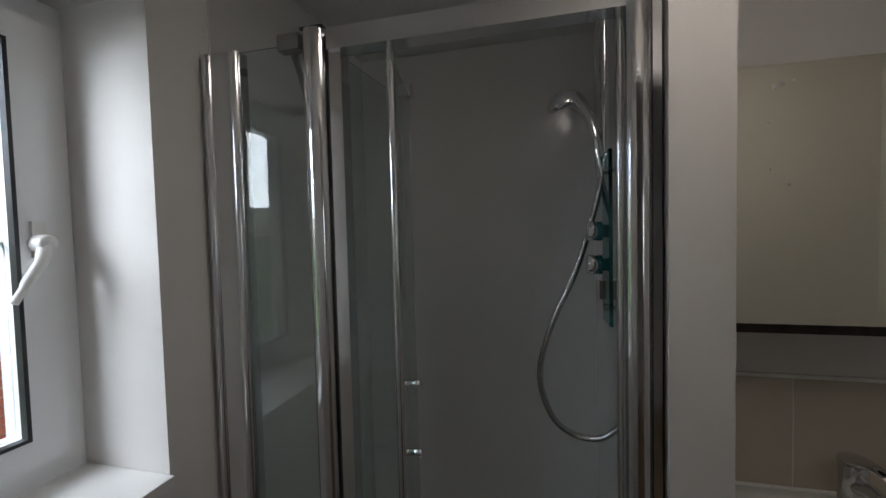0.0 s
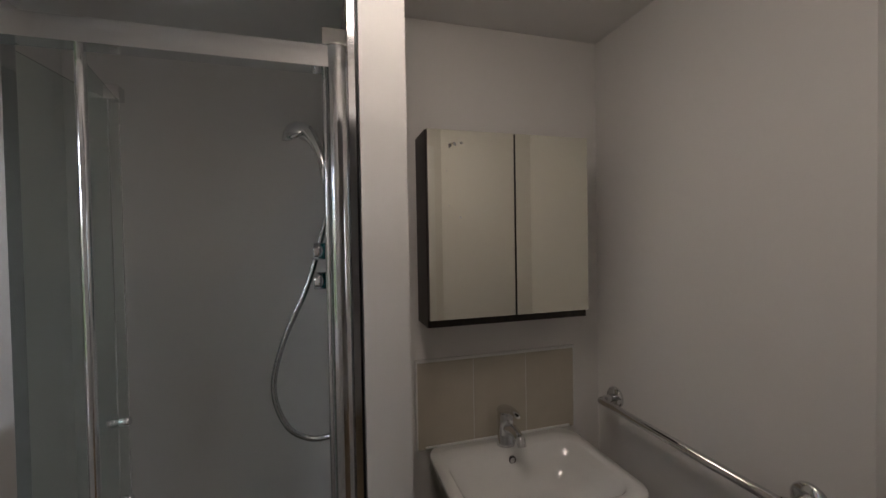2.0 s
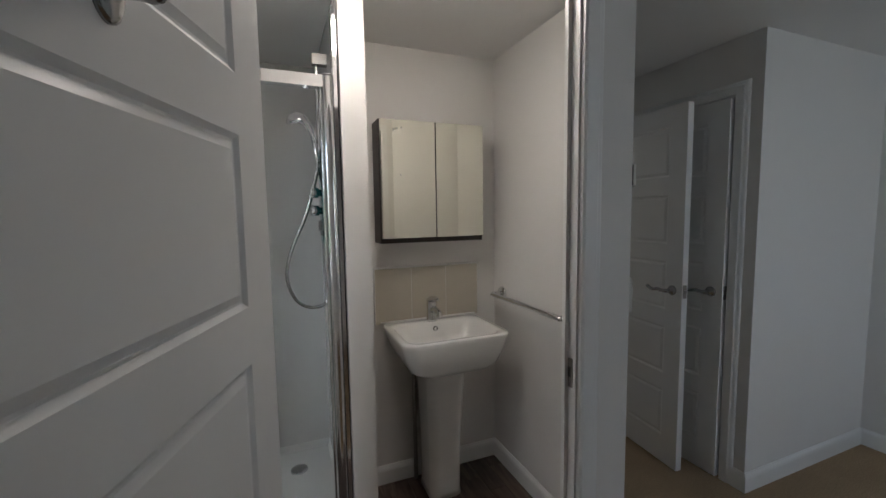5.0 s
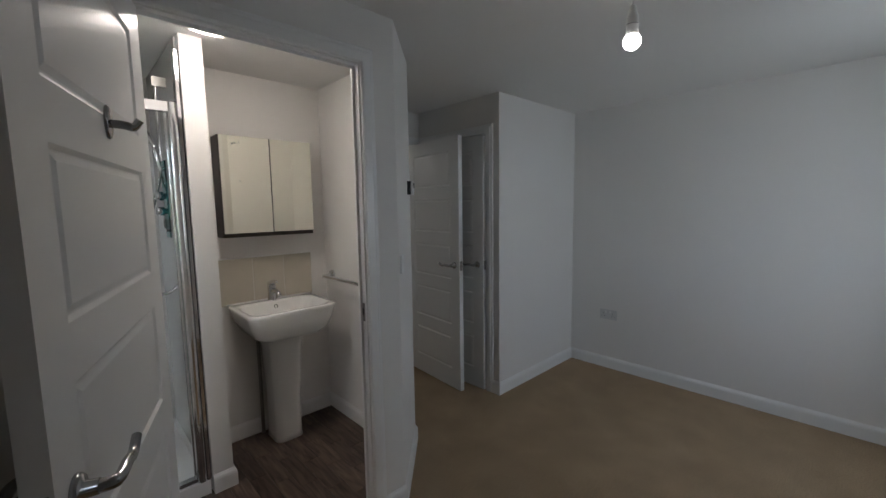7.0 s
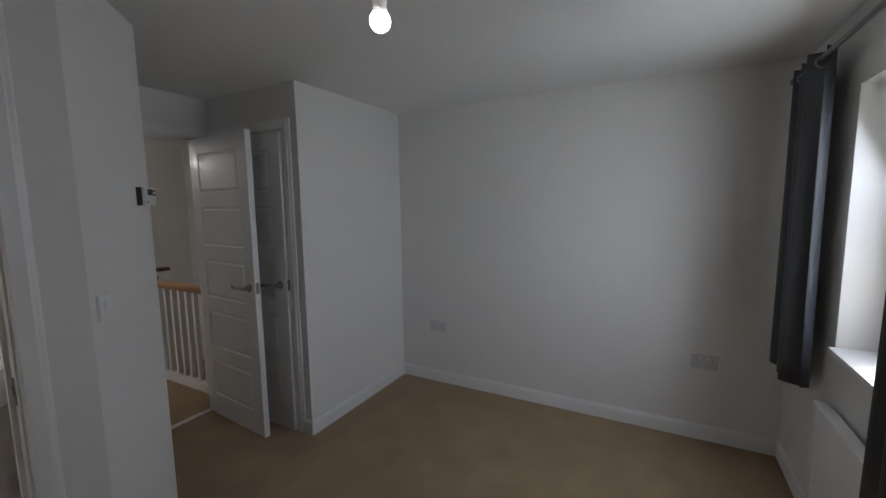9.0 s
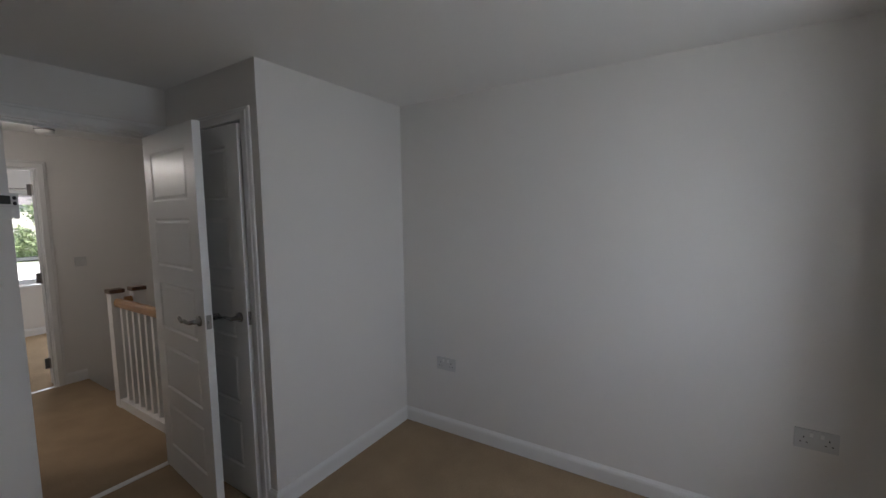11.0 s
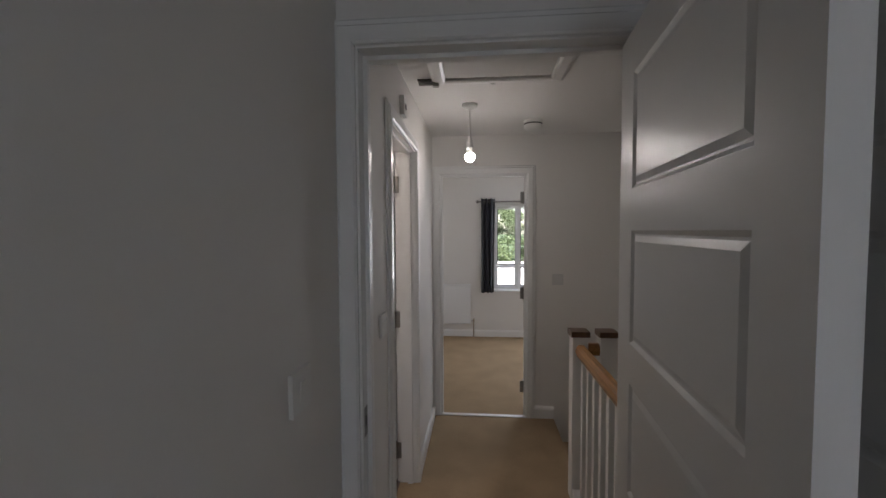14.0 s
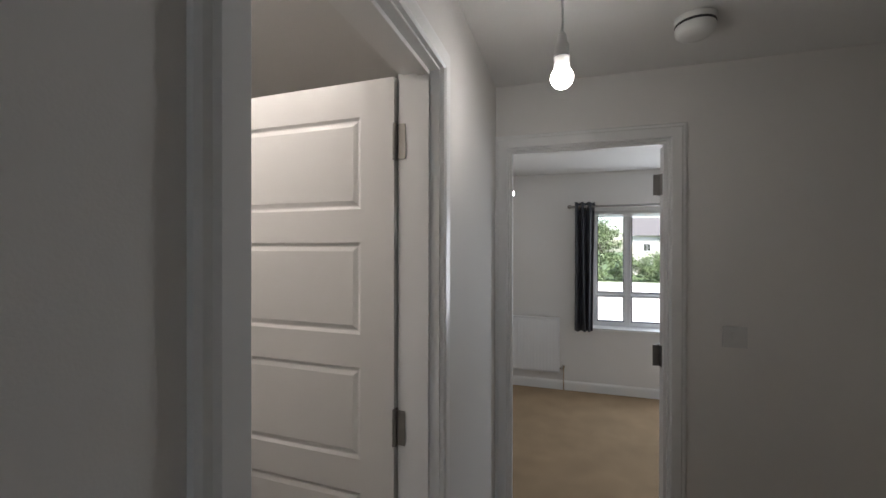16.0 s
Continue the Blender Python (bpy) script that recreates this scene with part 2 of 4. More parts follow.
def baseboard(pts):
    bm = bmesh.new()
    strip(bm, pts, [(0, 0), (0.015, 0), (0.015, 0.072), (0.012, 0.084), (0.006, 0.092), (0.004, 0.097), (0, 0.097)])
    return setting(part("baseboard", bm, GLOSS), "white painted moulded skirting board", "skirting")


H = 2.26


# ---- walls, floors, ceilings ----
def wall(name, boxes, label="matt white painted plaster wall", mat=None, category="wall"):
    return setting(solid(name, boxes, mat or PAINT), label, category)


def pierced(axis, a0, a1, u0, u1, holes, z0=0.0, z1=H):
    """Boxes of a wall from a0 to a1 across and u0 to u1 along, with holes (ua, ub, za, zb)."""
    out, u = [], u0
    for ua, ub, za, zb in holes:
        cells = [(u, ua, z0, z1), (ua, ub, z0, za), (ua, ub, zb, z1)]
        out += [c for c in cells if c[1] - c[0] > 1e-4 and c[3] - c[2] > 1e-4]
        u = ub
    out.append((u, u1, z0, z1))
    return [(p, q, a0, a1, c, d) if axis == "x" else (a0, a1, p, q, c, d) for p, q, c, d in out]


wall("wall_ensuite_south", pierced("x", 0.25, 0.29, -0.53, 0.959, [(0.088, 0.919, 0.0, 2.063)]))
bm = bmesh.new()
prism(bm, [(0.959, 0.29), (0.959, 0.25), (1.073, 0.25), (1.454, 0.631), (1.454, 1.53), (1.31, 1.53), (1.31, 0.641)], 0, H)
setting(part("wall_splay", bm, PAINT), "matt white painted wall with a splayed corner", "wall")
wall("wall_ensuite_north", [(0.512, 1.31, 1.43, 1.53, 0, H)])
wall("wall_partition", [(0.415, 0.512, 1.0, 1.88, 0, H)])
wall("wall_shower_back", [(-0.53, 0.512, 1.88, 1.98, 0, H)])
wall("wall_west", pierced("y", -0.83, -0.53, -2.0, 1.98, [(0.37, 0.908, 1.03, 2.01)]))
wall("wall_bedroom_window", pierced("x", -2.3, -2.0, -0.83, 3.49, [(1.55, 2.72, 0.86, 1.95)]))
wall("wall_bedroom_east", [(3.39, 3.49, -2.0, 0.74, 0, H)])
wall("wall_cupboard_return", [(2.30, 3.39, 0.64, 0.74, 0, H)])
wall("wall_cupboard_front", pierced("y", 2.30, 2.40, 0.74, 1.53, [(0.74, 1.485, 0.0, 2.005)]))
wall("wall_landing_south", pierced("x", 1.53, 1.63, 1.31, 3.45, [(1.48, 2.255, 0.0, 2.01)]))
wall("wall_landing_west", pierced("y", 1.35, 1.455, 1.63, 3.72, [(2.105, 2.842, 0.0, 1.992)]))
wall("wall_landing_north", pierced("x", 3.72, 3.82, 1.35, 3.45, [(1.49, 2.23, -0.26, 1.98)], -2.6))
wall("wall_stair_east", [(3.35, 3.45, 1.63, 3.72, -2.6, H)])
wall("wall_stairwell_south", [(2.40, 3.35, 1.53, 1.63, -2.6, -0.25)])
wall("wall_stairwell_west", [(2.30, 2.40, 1.63, 3.72, -2.6, -0.25)])
wall("wall_bathroom", [(-0.1, 0.0, 1.98, 3.6, 0, H), (-0.1, 1.35, 3.5, 3.6, 0, H), (0.512, 1.31, 1.53, 2.0, 0, H)])
wall("wall_far_window", pierced("x", 6.18, 6.48, 0.2, 3.9, [(2.04, 3.28, 0.64, 1.90)]))
wall("wall_cupboard_east", [(3.35, 3.45, 0.74, 1.53, 0, H)])
wall("wall_lower_storey", [(-0.83, 4.0, -2.3, -2.0, -2.62, -0.25), (-0.83, 4.0, 6.18, 6.48, -2.62, -0.25), (-0.83, -0.53, -2.0, 6.18, -2.62, -0.25), (3.7, 4.0, -2.0, 6.18, -2.62, -0.25)], "red brick outer wall of the lower storey", BRICK)
wall("wall_far_west", [(0.1, 0.2, 3.82, 6.48, 0, H)])
wall("wall_far_east", [(3.9, 4.0, 3.82, 6.48, 0, H)])
wall("wall_far_south", [(0.2, 1.35, 3.82, 3.92, 0, H), (3.45, 3.9, 3.82, 3.92, 0, H)])
setting(solid("ceiling", [(-0.83, 4.0, -2.3, 6.48, H, H + 0.15)], CEIL), "matt white painted ceiling", "ceiling")

F = -0.25
bm = bmesh.new()
prism(bm, [(-0.53, -2.0), (3.39, -2.0), (3.39, 0.70), (2.40, 0.70), (2.40, 1.575), (1.40, 1.575), (1.40, 0.61), (1.06, 0.25), (-0.53, 0.25)], F, 0)
floor_bed = setting(part("floor", bm, CARPET), "beige cut-pile fitted carpet", "carpet")
setting(solid("floor_landing", [(1.35, 2.42, 1.575, 3.725, F, 0)], CARPET), "beige cut-pile carpet on the landing", "carpet")
setting(solid("floor_far_room", [(0.2, 3.9, 3.725, 6.18, F, 0)], CARPET), "beige cut-pile carpet in the far room", "carpet")
setting(solid("floor_bathroom", [(0.0, 1.35, 2.0, 3.5, F, 0)], VINYL), "dark wood-effect vinyl floor", "floor")
bm = bmesh.new()
prism(bm, [(-0.53, 0.25), (0.95, 0.25), (1.31, 0.61), (1.31, 1.43), (-0.53, 1.43)], F, -0.004)
floor_ens = setting(part("floor_ensuite", bm, WENGE), "dark wood-effect vinyl plank floor", "floor")
setting(solid("floor_cupboard", [(2.40, 3.35, 0.74, 1.63, F, 0)], CARPET), "beige carpet inside the cupboard", "carpet")

baseboard([(0.962, 0.25), (1.073, 0.25), (1.454, 0.631), (1.454, 1.53)][::-1])
baseboard([(2.30, 0.70), (2.30, 0.64), (3.39, 0.64), (3.39, -2.0), (-0.53, -2.0), (-0.53, 0.25), (0.048, 0.25)][::-1])
baseboard([(1.455, 3.72), (1.455, 2.884)])
baseboard([(1.455, 2.06), (1.455, 1.631)])
baseboard([(2.265, 3.72), (2.42, 3.72)][::-1])
baseboard([(0.512, 1.43), (1.31, 1.43), (1.31, 0.641), (0.97, 0.301)][::-1])
baseboard([(0.415, 1.0), (0.512, 1.0), (0.512, 1.43)][::-1])
baseboard([(0.2, 3.92), (0.2, 6.18), (3.9, 6.18), (3.9, 3.92)][::-1])


# ---- door frames ----
ARCH = [(0, 0), (0, 0.013), (0.006, 0.018), (0.042, 0.018), (0.048, 0.013), (0.058, 0.012), (0.064, 0.008), (0.064, 0)]


def architrave(bm, u0, u1, top, put):
    """A mitred moulding round an opening; put(u, z, out) gives the place."""
    rings = []
    for k in range(4):
        ring = []
        for w, d in ARCH:
            u = u0 - w if k < 2 else u1 + w
            z = 0.0 if k in (0, 3) else top + w
            ring.append(bm.verts.new(put(u, z, d)))
        rings.append(ring)
    n = len(ARCH)
    for a, b in zip(rings, rings[1:]):
        for j in range(n):
            bm.faces.new((a[j], a[(j + 1) % n], b[(j + 1) % n], b[j]))
    bm.faces.new(rings[0])
    bm.faces.new(rings[-1])


def door_frame(name, axis, a0, a1, u0, u1, top, stop, sides=(1, 1)):
    """Lining, stop bead and architraves of a doorway through the wall from a0 to a1."""
    root = setting(new(name), "white satin painted door frame with moulded architrave", "door frame")
    bm = bmesh.new()
    put = (lambda u, a, z: (u, a, z)) if axis == "x" else (lambda u, a, z: (a, u, z))

    def bar(ua, ub, aa, ab, za, zb):
        p, q = put(ua, aa, za), put(ub, ab, zb)
        box(bm, p[0], q[0], p[1], q[1], p[2], q[2])
    bar(u0 - 0.03, u0, a0 - 0.002, a1 + 0.002, 0, top + 0.03)
    bar(u1, u1 + 0.03, a0 - 0.002, a1 + 0.002, 0, top + 0.03)
    bar(u0, u1, a0 - 0.002, a1 + 0.002, top, top + 0.03)
    part("lining", bm, GLOSS, root)
    bm = bmesh.new()
    e = min(stop + 0.03, a1)
    bar(u0, u0 + 0.012, stop, e, 0, top)
    bar(u1 - 0.012, u1, stop, e, 0, top)
    bar(u0 + 0.012, u1 - 0.012, stop, e, top - 0.012, top)
    part("door_stop", bm, GLOSS, root)
    for on, a, s in ((sides[0], a0, -1), (sides[1], a1, 1)):
        if on:
            bm = bmesh.new()
            architrave(bm, u0 - 0.006, u1 + 0.006, top + 0.006, lambda u, z, d: put(u, a + s * (d + 0.0005), z))
            part("architrave", bm, GLOSS, root)
    return root


door_frame("door_frame_1", "x", 0.25, 0.29, 0.118, 0.889, 2.033, 0.277, (1, 0))
door_frame("door_frame_2", "x", 1.53, 1.63, 1.51, 2.225, 1.98, 1.575)
door_frame("door_frame_3", "y", 2.30, 2.40, 0.765, 1.455, 1.975, 2.348, (1, 0))
door_frame("door_frame_4", "y", 1.35, 1.455, 2.135, 2.812, 1.962, 1.40, (1, 1))
door_frame("door_frame_5", "x", 3.72, 3.82, 1.52, 2.20, 1.95, 3.74, (1, 1))


# ---- doors ----
def leaf(w, h, t, panels=5, stile=0.105):
    """A moulded door leaf, hinge edge at x 0, faces at y 0 and -t, with raised panels on both sides."""
    bm = bmesh.new()
    xs = [0, stile, w - stile, w]
    rail, foot = 0.095, 0.155
    ph = (h - foot - 0.10 - rail * (panels - 1)) / panels
    zs = [0, foot]
    for k in range(panels):
        zs.append(zs[-1] + ph)
        zs.append(zs[-1] + (rail if k < panels - 1 else 0.10))
    zs[-1] = h
    fields = []
    for y in (0, -t):
        g = [[bm.verts.new((x, y, z)) for x in xs] for z in zs]
        for j in range(len(zs) - 1):
            for i in range(3):
                c = (g[j][i], g[j][i + 1], g[j + 1][i + 1], g[j + 1][i])
                f = bm.faces.new(c if y else c[::-1])
                if i == 1 and j % 2 == 1:
                    fields.append(f)
        if y == 0:
            front = g
    bk = g
    rim_a = [front[0][i] for i in range(4)] + [front[j][3] for j in range(1, len(zs))] + [front[-1][i] for i in (2, 1, 0)] + [front[j][0] for j in range(len(zs) - 2, 0, -1)]
    rim_b = [bk[0][i] for i in range(4)] + [bk[j][3] for j in range(1, len(zs))] + [bk[-1][i] for i in (2, 1, 0)] + [bk[j][0] for j in range(len(zs) - 2, 0, -1)]
    for i in range(len(rim_a)):
        j = (i + 1) % len(rim_a)
        bm.faces.new((rim_a[i], rim_a[j], rim_b[j], rim_b[i]))
    bmesh.ops.recalc_face_normals(bm, faces=bm.faces)
    bmesh.ops.inset_individual(bm, faces=fields, thickness=0.012, depth=-0.006)
    bmesh.ops.inset_individual(bm, faces=fields, thickness=0.006, depth=0.0)
    bmesh.ops.inset_individual(bm, faces=fields, thickness=0.018, depth=0.0045)
    return bm


def lever(parent, x, z, y, s, way):
    """A lever handle on a round rose: y the door's face, s the side it points to, way the lever's direction."""
    root = part("door_handle", _rose(x, y, z, s), HANDLE, parent, "polished chrome lever handle")
    bm = bmesh.new()
    pts = arc_path([(x, y + s * 0.008, z), (x, y + s * 0.04, z), (x + way * 0.012, y + s * 0.052, z), (x + way * 0.05, y + s * 0.054, z + 0.004), (x + way * 0.085, y + s * 0.052, z - 0.004), (x + way * 0.125, y + s * 0.05, z + 0.010)], 5)
    tube(bm, pts, [0.011 if i < 9 else 0.0095 - 0.002 * (i - 9) / len(pts) for i in range(len(pts))], 10)
    part("lever", bm, HANDLE, root)


def _rose(x, y, z, s):
    bm = bmesh.new()
    lathe(bm, [(0.026, s * 0.0005), (0.026, s * 0.006), (0.023, s * 0.010), (0.013, s * 0.012), (0.012, s * 0.03)], (x, y, z), 24, "y")
    return bm


def hinge(bm_parent, x, y, z):
    bm = bmesh.new()
    tube(bm, [(x, y, z - 0.05), (x, y, z + 0.05)], 0.006, 10)
    for k in (-0.05, -0.018, 0.018):
        tube(bm, [(x, y, z + k + 0.001), (x, y, z + k + 0.003)], 0.0075, 10)
    box(bm, x - 0.029, x, y - 0.0075, y - 0.0055, z - 0.048, z + 0.048)
    box(bm, x, x + 0.004, y - 0.036, y, z - 0.048, z + 0.048)
    return part("hinge", bm, STEEL, bm_parent, "brushed steel butt hinge")


def door(name, at, w, h, label, latch_z=1.0, handles=(1, 1), hinges=()):
    """A leaf whose hinge edge stands at the pose at; handles on the front (y 0) and the back."""
    t = 0.036
    root = thing(name, at, label, "door")
    part("leaf", leaf(w, h, t), GLOSS, root)
    if handles[0]:
        lever(root, w - 0.06, latch_z, 0.0, 1, -1)
    if handles[1]:
        lever(root, w - 0.06, latch_z, -t, -1, -1)
    bm = bmesh.new()
    box(bm, w - 0.0005, w + 0.0015, -t / 2 - 0.012, -t / 2 + 0.012, latch_z - 0.035, latch_z + 0.035)
    box(bm, w + 0.0015, w + 0.009, -t / 2 - 0.006, -t / 2 + 0.006, latch_z - 0.009, latch_z + 0.009)
    part("latch_plate", bm, STEEL, root, "dark steel latch plate")
    for z in hinges:
        hinge(root, -0.004, 0.003, z)
    return root


ENS_TURN = 251.5
ens_door = door("ensuite_door", pose(0.163, 0.246, 0.008, 0, 0, ENS_TURN), 0.765, 2.018, "white five-panel moulded door standing open, with chrome hook", 1.02)
hk = bmesh.new()
lathe(hk, [(0.021, 0.0005), (0.021, 0.004), (0.018, 0.007), (0.008, 0.008)], (0.37, 0.0, 1.63), 20, "y")
bmesh.ops.scale(hk, vec=(1, 1, 1.7), verts=hk.verts, space=Matrix.Translation((0, 0, -1.63)))
hook = part("coat_hook", hk, HANDLE, ens_door, "chrome coat hook on an oval plate")
hk = bmesh.new()
tube(hk, arc_path([(0.37, 0.004, 1.627), (0.37, 0.03, 1.625), (0.37, 0.046, 1.622), (0.37, 0.058, 1.637)], 5), [0.009] * 11 + [0.008] * 5, 10)
part("peg", hk, HANDLE, hook)

door("bedroom_door", pose(2.218, 1.565, 0.008, 0, 0, 264.6), 0.695, 1.962, "white five-panel moulded door standing wide open on carpet", 0.99, (1, 1))
door("cupboard_door", pose(2.304, 1.452, 0.008, 0, 0, 270), 0.684, 1.96, "white five-panel moulded cupboard door, nearly shut", 0.99, (0, 1))
door("bathroom_door", pose(1.327, 2.806, 0.008, 0, 0, 178), 0.69, 1.95, "white five-panel moulded door standing open into a warm-lit room", 0.99, (1, 1), (0.19, 0.98, 1.77))
door("far_room_door", pose(2.197, 3.862, 0.008, 0, 0, 12), 0.675, 1.938, "white five-panel moulded door swung fully back", 0.99, (1, 1), (0.19, 0.98, 1.77))


# ---- fittings used in several rooms ----
def pendant(at, drop, label, glow, bulb_r=0.03):
    """A ceiling rose, flex, lamp holder and bare lit bulb; drop is from the ceiling to the bulb's middle."""
    root = thing("pendant_light", at, label, "ceiling light", "bare pendant bulbs")
    bm = bmesh.new()
    lathe(bm, [(0.047, 0), (0.046, -0.012), (0.036, -0.024), (0.014, -0.028), (0.008, -0.036)], (0, 0, 0), 28)
    part("ceiling_rose", bm, PLASTIC, root)
    bm = bmesh.new()
    tube(bm, [(0, 0, -0.03), (0.002, 0, -drop * 0.5), (0, 0, -drop + 0.10)], 0.0032, 8)
    part("flex", bm, PLASTIC, root)
    bm = bmesh.new()
    z = -drop
    lathe(bm, [(0.006, z + 0.125), (0.012, z + 0.115), (0.015, z + 0.095), (0.019, z + 0.088), (0.019, z + 0.062), (0.021, z + 0.060), (0.021, z + 0.05), (0.019, z + 0.048), (0.0225, z + 0.020)], (0, 0, 0), 20)
    part("lamp_holder", bm, PLASTIC, root)
    bm = bmesh.new()
    lathe(bm, [(0.0195, z + 0.060), (0.0215, z + 0.057), (0.0195, z + 0.054)], (0, 0, 0), 20)
    part("dark_ring", bm, BLACK, root, "thin dark ring")
    bm = bmesh.new()
    prof = [(0.012, z + 0.024)] + [(bulb_r * math.sin(a), z + bulb_r * math.cos(a)) for a in [radians(k) for k in range(47, 180, 12)]] + [(0.002, z - bulb_r)]
    lathe(bm, prof, (0, 0, 0), 24)
    part("bulb", bm, glow, root, "lit frosted bulb")
    return root


def rocker(name, at, w, h, gangs, label, category, mat=None, group=""):
    """A wall plate facing local -y, with its rockers or sockets."""
    root = thing(name, at, label, category, group)
    bm = bmesh.new()
    box(bm, -w / 2, w / 2, -0.009, 0, -h / 2, h / 2)
    soften(bm, 0.003, 2)
    part("plate", bm, mat or PLASTIC, root)
    for k in range(gangs):
        cx = (k - (gangs - 1) / 2) * w / max(gangs, 1)
        bm = bmesh.new()
        vs = box(bm, cx - 0.012, cx + 0.012, -0.013, -0.008, -0.019, 0.019)
        for v in vs[:4]:
            v.co.y += 0.003 if v.co.y < -0.01 else 0
        part("rocker", bm, mat or PLASTIC, root)
    return root


def socket(at, label):
    root = thing("power_socket", at, label, "socket", "double wall sockets")
    bm = bmesh.new()
    box(bm, -0.073, 0.073, -0.009, 0, -0.043, 0.043)
    soften(bm, 0.003, 2)
    part("plate", bm, GREYP, root)
    for sx in (-1, 1):
        bm = bmesh.new()
        box(bm, sx * 0.018 - 0.006, sx * 0.018 + 0.006, -0.013, -0.008, 0.014, 0.032)
        part("rocker", bm, PLASTIC, root)
        for dx, dz, w, h in ((0, 0.008, 0.004, 0.008), (-0.011, -0.014, 0.006, 0.004), (0.011, -0.014, 0.006, 0.004)):
            bm = bmesh.new()
            box(bm, sx * 0.042 + dx - w / 2, sx * 0.042 + dx + w / 2, -0.0098, -0.0085, dz - h / 2, dz + h / 2)
            part("pin_hole", bm, BLACK, root)
    return root


def radiator(at, w, h, label):
    """A pressed steel panel radiator facing local -y, its foot at z 0."""
    root = thing("radiator", at, label, "radiator")
    bm = bmesh.new()
    n = int(w / 0.033)
    xs = [-w / 2 + w * i / (n * 4) for i in range(n * 4 + 1)]
    cols = []
    for i, x in enumerate(xs):
        d = -0.055 - (0.0009 if i % 4 in (2, 3) else 0)
        cols.append([bm.verts.new((x, d + (0.012 if z in (0, h) else 0), z)) for z in (0, 0.02, h - 0.02, h)])
    for a, b in zip(cols, cols[1:]):
        for j in range(3):
            bm.faces.new((a[j], b[j], b[j + 1], a[j + 1])).smooth = False
    part("front_panel", bm, UPVC, root)
    solid("back_panel", [(-w / 2, w / 2, -0.030, -0.022, 0.0, h)], UPVC, root)
    bm = bmesh.new()
    box(bm, -w / 2 - 0.004, w / 2 + 0.004, -0.066, -0.018, h - 0.006, h + 0.006)
    for x in (-w / 2 - 0.006, w / 2 - 0.002):
        box(bm, x, x + 0.008, -0.064, -0.018, 0.006, h - 0.006)
    soften(bm, 0.002, 1)
    part("casing", bm, UPVC, root)
    bm = bmesh.new()
    tube(bm, [(w / 2, -0.04, 0.05), (w / 2 + 0.045, -0.04, 0.05)], 0.009, 12)
    tube(bm, [(w / 2 + 0.045, -0.04, 0.03), (w / 2 + 0.045, -0.04, 0.085)], [0.012, 0.015], 14)
    part("valve", bm, CHROME, root, "chrome radiator valve")
    bm = bmesh.new()
    tube(bm, [(w / 2 + 0.045, -0.04, 0.03), (w / 2 + 0.045, -0.04, -at.translation.z + 0.002)], 0.0075, 10)
    part("pipe", bm, CHROME, root)
    for x in (-w / 3, w / 3):
        solid("wall_bracket", [(x - 0.015, x + 0.015, -0.022, 0, 0.1, h - 0.1)], STEEL, root)
    return root


def curtain(name, x0, x1, z0, z1, at, waves, label, seed):
    """A gathered eyelet curtain hanging along local x."""
    root = thing(name, at, label, "curtain", "charcoal eyelet curtains")
    rnd = random.Random(seed)
    bm = bmesh.new()
    n, m = waves * 12, 14
    ph = [rnd.uniform(-0.5, 0.5) for _ in range(waves + 2)]
    am = [rnd.uniform(0.7, 1.15) for _ in range(waves + 2)]
    front, back = [], []
    for i in range(n + 1):
        u = i / n
        w = int(u * waves)
        cf, cb = [], []
        for j in range(m + 1):
            v = j / m
            y = -0.042 * am[w] * math.sin(u * waves * 2 * math.pi + ph[0] * v * 1.2) * (0.85 + 0.25 * v)
            x = x0 + (x1 - x0) * (u + 0.02 * math.sin(3 * v + 9 * u)) + 0.012 * v * math.sin(u * 5)
            z = z1 + (z0 - z1) * v + 0.006 * math.sin(u * waves * 6.3 + 1)
            cf.append(bm.verts.new((x, y - 0.0015, z)))
            cb.append(bm.verts.new((x, y + 0.0015, z)))
        front.append(cf)
        back.append(cb)
    for g in (front, back):
        for a, b in zip(g, g[1:]):
            for j in range(m):
                bm.faces.new((a[j], b[j], b[j + 1], a[j + 1])).smooth = True
    for i in range(n):
        bm.faces.new((front[i][0], front[i + 1][0], back[i + 1][0], back[i][0]))
        bm.faces.new((front[i][m], front[i + 1][m], back[i + 1][m], back[i][m]))
    for c in (0, n):
        for j in range(m):
            bm.faces.new((front[c][j], front[c][j + 1], back[c][j + 1], back[c][j]))
    part("cloth", bm, CURTAIN, root)
    for k in range(waves * 2):
        x = x0 + (x1 - x0) * (k + 0.5) / (waves * 2)
        bm = bmesh.new()
        pts = [(x + 0.002 * math.cos(a), 0.024 * math.cos(a), z1 - 0.05 + 0.024 * math.sin(a)) for a in [2 * math.pi * q / 16 for q in range(17)]]
        tube(bm, pts, 0.004, 6, False)
        part("eyelet", bm, STEEL, root, "dark metal eyelet ring")
    return root


